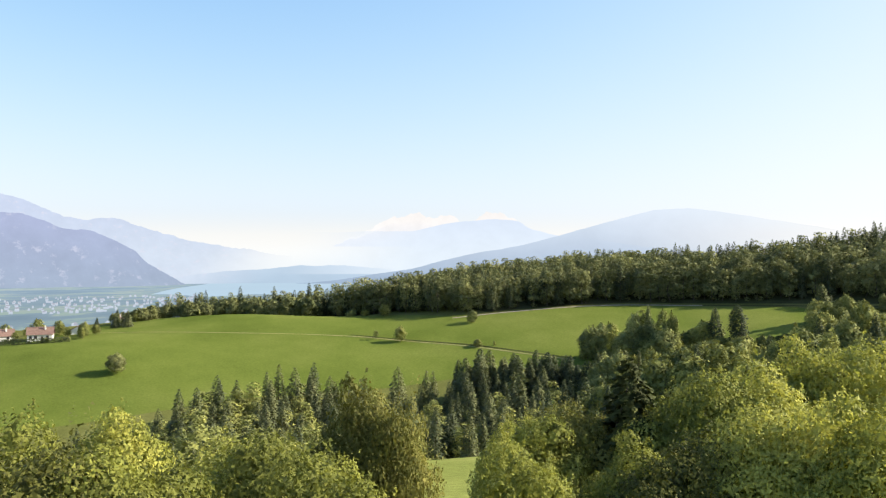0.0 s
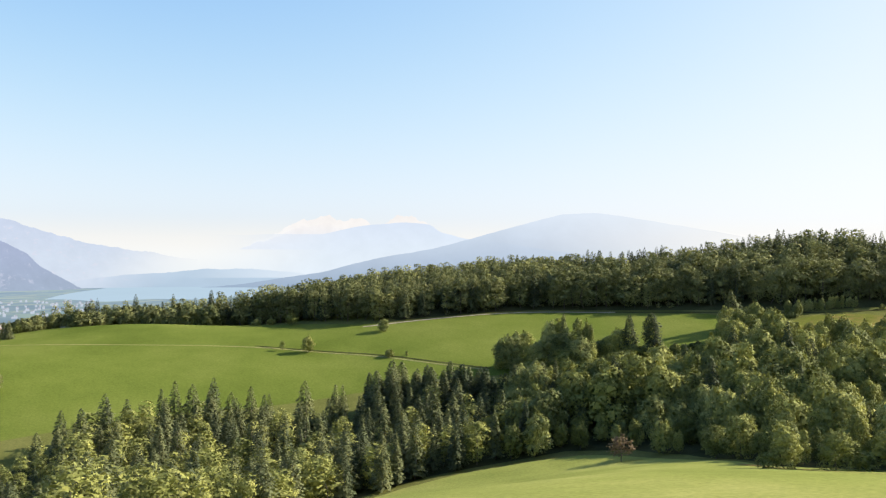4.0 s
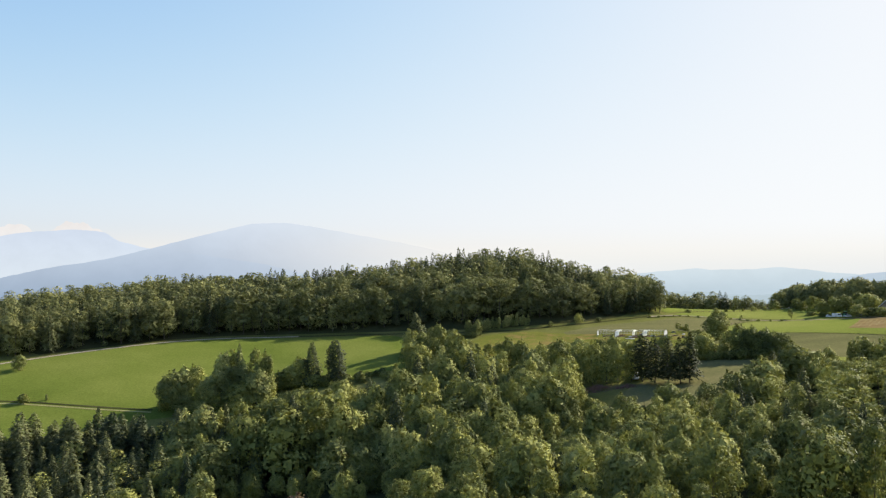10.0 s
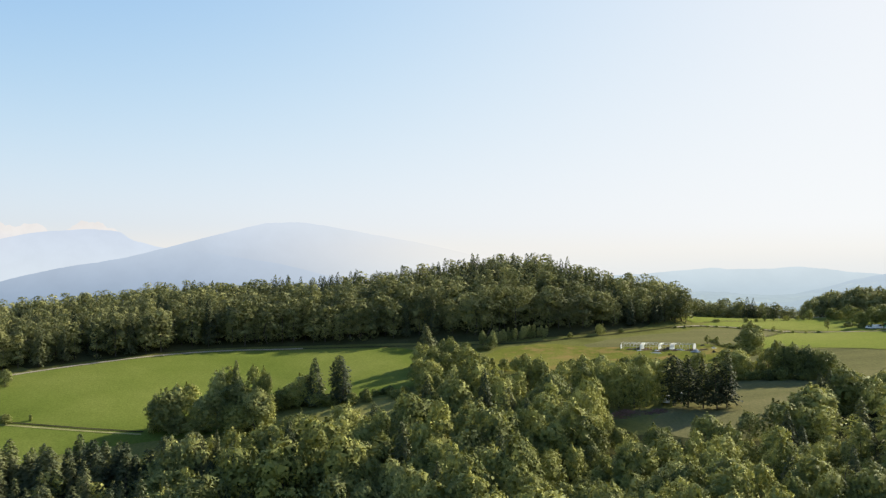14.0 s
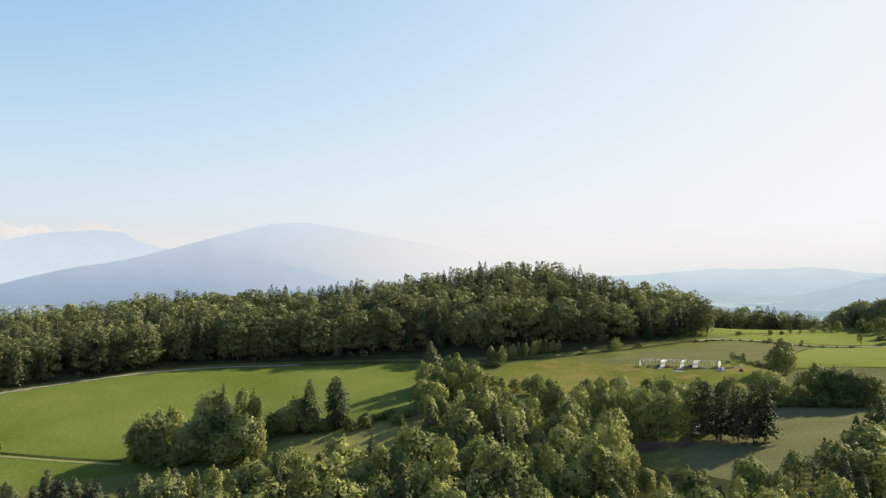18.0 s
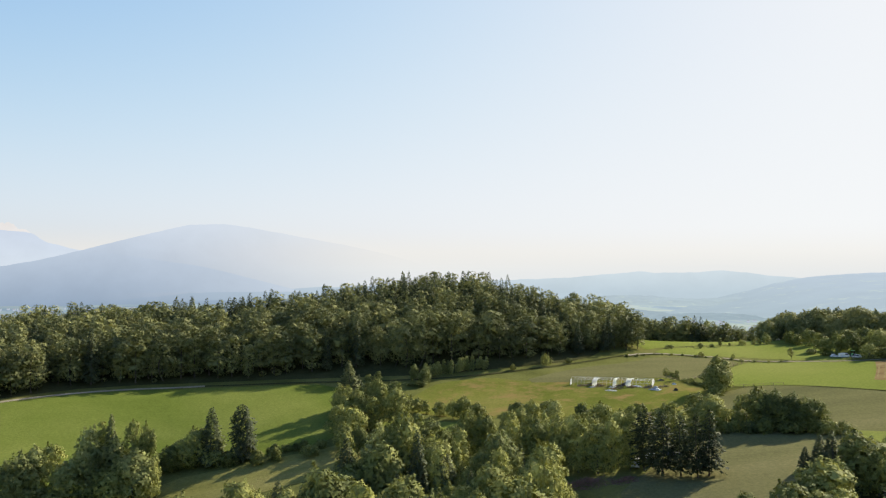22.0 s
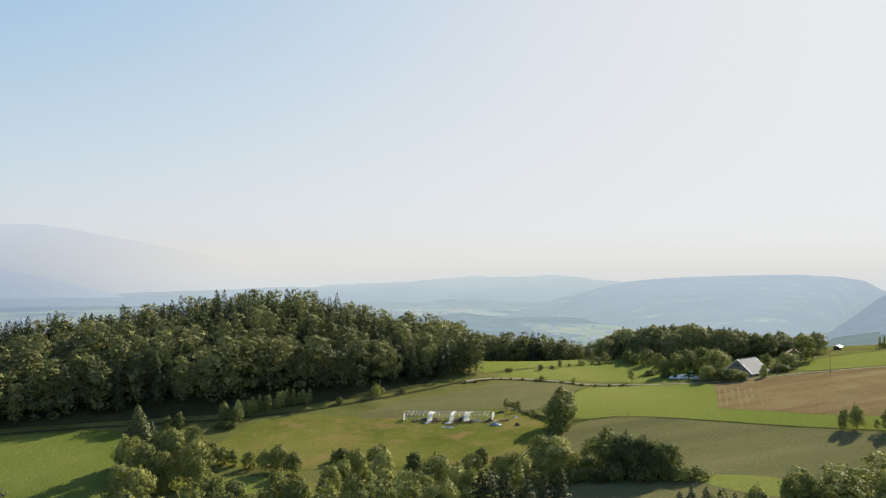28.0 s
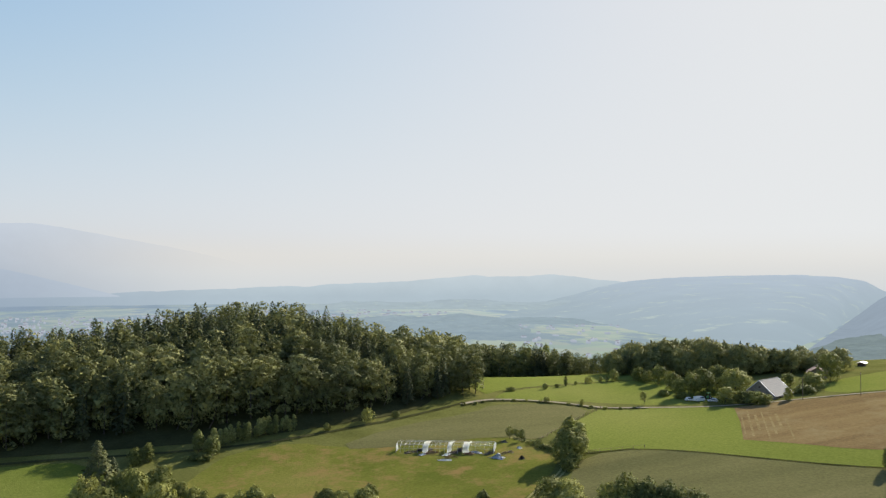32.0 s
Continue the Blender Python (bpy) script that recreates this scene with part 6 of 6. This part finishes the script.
# the last rows of the valley wood, below the strip of hay
for k in range(15):
    for row, (y0, h0) in enumerate(((264, 16.0), (255, 20.5), (245, 23.5))):
        if row == 0 and k < 3:
            continue
        px, py = -80 + 4.7 * k + RNG.normal(0, 1.2), y0 + 0.2 * k + RNG.normal(0, 1.6)
        plant(("broad", "silver", "slim", "broad", "spruce" if row == 2 else "broad")[int(RNG.integers(5))], px, py, h0 * RNG.uniform(0.8, 1.06), RNG.uniform(0.6, 0.85))
for k in range(26):
    plant("spruce", -146 + 2.9 * k + RNG.normal(0, 1.0), 251 + 0.1 * k + RNG.normal(0, 3.0), RNG.uniform(14, 22.5), RNG.uniform(1.05, 1.5))
rest = ~close
cone = rng.random(rest.sum()) < np.where(x[rest] < -60, np.where(y[rest] > 190, 0.75, 0.45), 0.2)
wood("valley_wood", (x[rest], y[rest]), np.where(x[rest] < 20, np.where(cone, 19, 15.5), 12.5) * np.interp(np.degrees(np.arctan2(x[rest] - 7, y[rest] + 63)), [-52, -47, -44], [0.5, 0.6, 1.0]) * rng.uniform(0.8, 1.1, rest.sum()), cone, "mixed wood of spruces and broad-leaved trees in the valley", rng, mats=("broad", "needles"), full=1.25)

hill = [(-395, 300), (-345, 345), (-300, 358), (-250, 366), (-196, 362), (-155, 386), (-108, 409), (-60, 415), (-14, 421), (28, 421), (60, 426), (95, 433), (118, 441), (133, 450), (142, 470), (148, 505), (146, 540), (112, 548), (40, 546), (-60, 532), (-160, 500), (-260, 455), (-360, 400)]
x, y = scatter(hill, 6.8, rng)
cone = rng.random(len(x)) < np.where((y > 458) & (x < 95) & (x > -110), 0.62, np.where((x < -150) & (y < 420), 0.35, 0.10))
wood("hill_wood", (x, y), np.where(cone, 25, 23.5) * rng.uniform(0.7, 1.12, len(x)) * np.interp(x, [-395, -340, -270, -230, -190, -150, -90, 20, 70, 105, 145], [0.55, 0.76, 1.0, 0.95, 0.82, 0.86, 0.96, 1.0, 0.86, 0.76, 0.66]) * np.interp(x, [10, 60, 125], [1.0, 1.2, 1.25]) ** np.clip((y - 440) / 35, 0, 1), cone, "dense mixed wood of broad-leaved trees and spruce covering the hill", rng)

# trees that taper off at the west end of the wood
x, y = scatter([(-404, 286), (-398, 306), (-350, 350), (-300, 364), (-300, 352), (-345, 334)], 4.4, rng)
wood("wood_tip", (x, y), np.interp(x, [-400, -300], [7, 14]) * rng.uniform(0.75, 1.15, len(x)), rng.random(len(x)) < 0.1, "low trees and bushes where the wood tapers off", rng, mats=("hedge", "needles"), kinds=("shrub", "wood_spruce"))

# woods beyond the fields
far_wood = [(148, 500), (156, 560), (176, 592), (205, 588), (228, 560), (246, 548), (258, 566), (244, 610), (215, 660), (120, 700), (60, 650), (128, 620)]
x, y = scatter(far_wood, 6.4, rng)
wood("far_wood", (x, y), np.interp(x, [60, 140, 185, 215, 250], [1.4, 1.3, 1.1, 0.98, 0.58]) * np.interp(y, [490, 550, 620], [13, 19, 24]) * rng.uniform(0.75, 1.15, len(x)), rng.random(len(x)) < 0.2, "mixed wood running down behind the far field", rng, full=1.1)
grove = [(220, 490), (232, 472), (262, 446), (290, 432), (312, 426), (322, 446), (296, 484), (252, 508), (226, 512)]
x, y = scatter(grove, 6.6, rng)
wood("farm_grove", (x, y), np.interp(x, [220, 236, 265, 280, 296, 310, 322], [11.5, 16, 16, 12.5, 8.5, 10, 7]) * rng.uniform(0.72, 1.1, len(x)), rng.random(len(x)) < 0.06, "rounded broad-leaved grove behind the barn", rng, kinds=("broad", "wood_spruce"))
for look_name, x, y, h, wide in (
    ("broad", 210.4, 470.4, 5.6, 1.16), ("broad", 218.6, 462.4, 7.1, 1.2), ("broad", 220.7, 457.6, 5.8, 1.31), ("broad", 223.4, 451.4, 8.9, 1.18), ("broad", 219.8, 434.5, 9.1, 1.1), ("broad", 214.5, 421.0, 9.0, 1.06),
    ("broad", 220.8, 421.8, 10.4, 1.02), ("broad", 226.9, 419.0, 10.0, 1.15), ("broad", 221.7, 399.1, 6.9, 1.44), ("broad", 233.9, 409.1, 12.0, 1.33), ("shrub", 227.3, 395.1, 5.7, 1.38), ("shrub", 229.3, 389.9, 5.7, 1.36),
    ("shrub", 231.3, 387.0, 4.5, 1.27), ("shrub", 241.7, 386.8, 5.4, 0.71), ("broad", 261.2, 410.3, 6.2, 1.41), ("broad", 264.4, 399.7, 7.4, 1.78), ("broad", 283.0, 410.5, 13.0, 1.06), ("shrub", 256.0, 394.8, 3.7, 2.17),
    ("broad", 236.5, 424.8, 11.1, 1.24), ("broad", 229.0, 427.4, 10.2, 1.16), ("shrub", 211.7, 428.7, 2.6, 2.13), ("shrub", 214.3, 418.7, 2.8, 2.5),
):
    plant(look_name, x, y, h, wide)
for look_name, x, y, h, wide in (("broad", -385, 236, 8, 1.0), ("broad", -380, 234, 7, 1.0), ("broad", -362, 234, 8, 1.0), ("broad", -356, 228, 6, 1.1), ("slim", -353, 226, 6, 1.0), ("spruce", -378, 268, 9, 1.2), ("spruce", -384, 274, 8, 1.2), ("spruce", -372, 272, 10, 1.2), ("spruce", -386, 262, 7, 1.3), ("broad", -410, 222, 8, 1.0), ("broad", -402, 236, 9, 1.0), ("shrub", -358, 220, 3, 1.2), ("broad", -366, 236, 6, 1.1), ("broad", -370, 230, 5.5, 1.0), ("broad", -388, 212, 5, 1.0), ("broad", -360, 240, 6, 1.1), ("shrub", -364, 212, 3, 1.3), ("broad", -392, 222, 6, 1.0), ("spruce", -390, 280, 10, 1.0), ("spruce", -380, 276, 9, 1.0), ("broad", -400, 288, 7, 1.1), ("broad", -388, 292, 6, 1.2), ("broad", -396, 298, 7, 1.2)):
    plant(look_name, x, y, h, wide)

# the second slender tree of the bush on the ridge, and the small tree by the ridge pole
plant("slim", 349.6, 430.8, 6.6, 0.5)
plant("sparse", 318, 364, 7.2, 0.85)
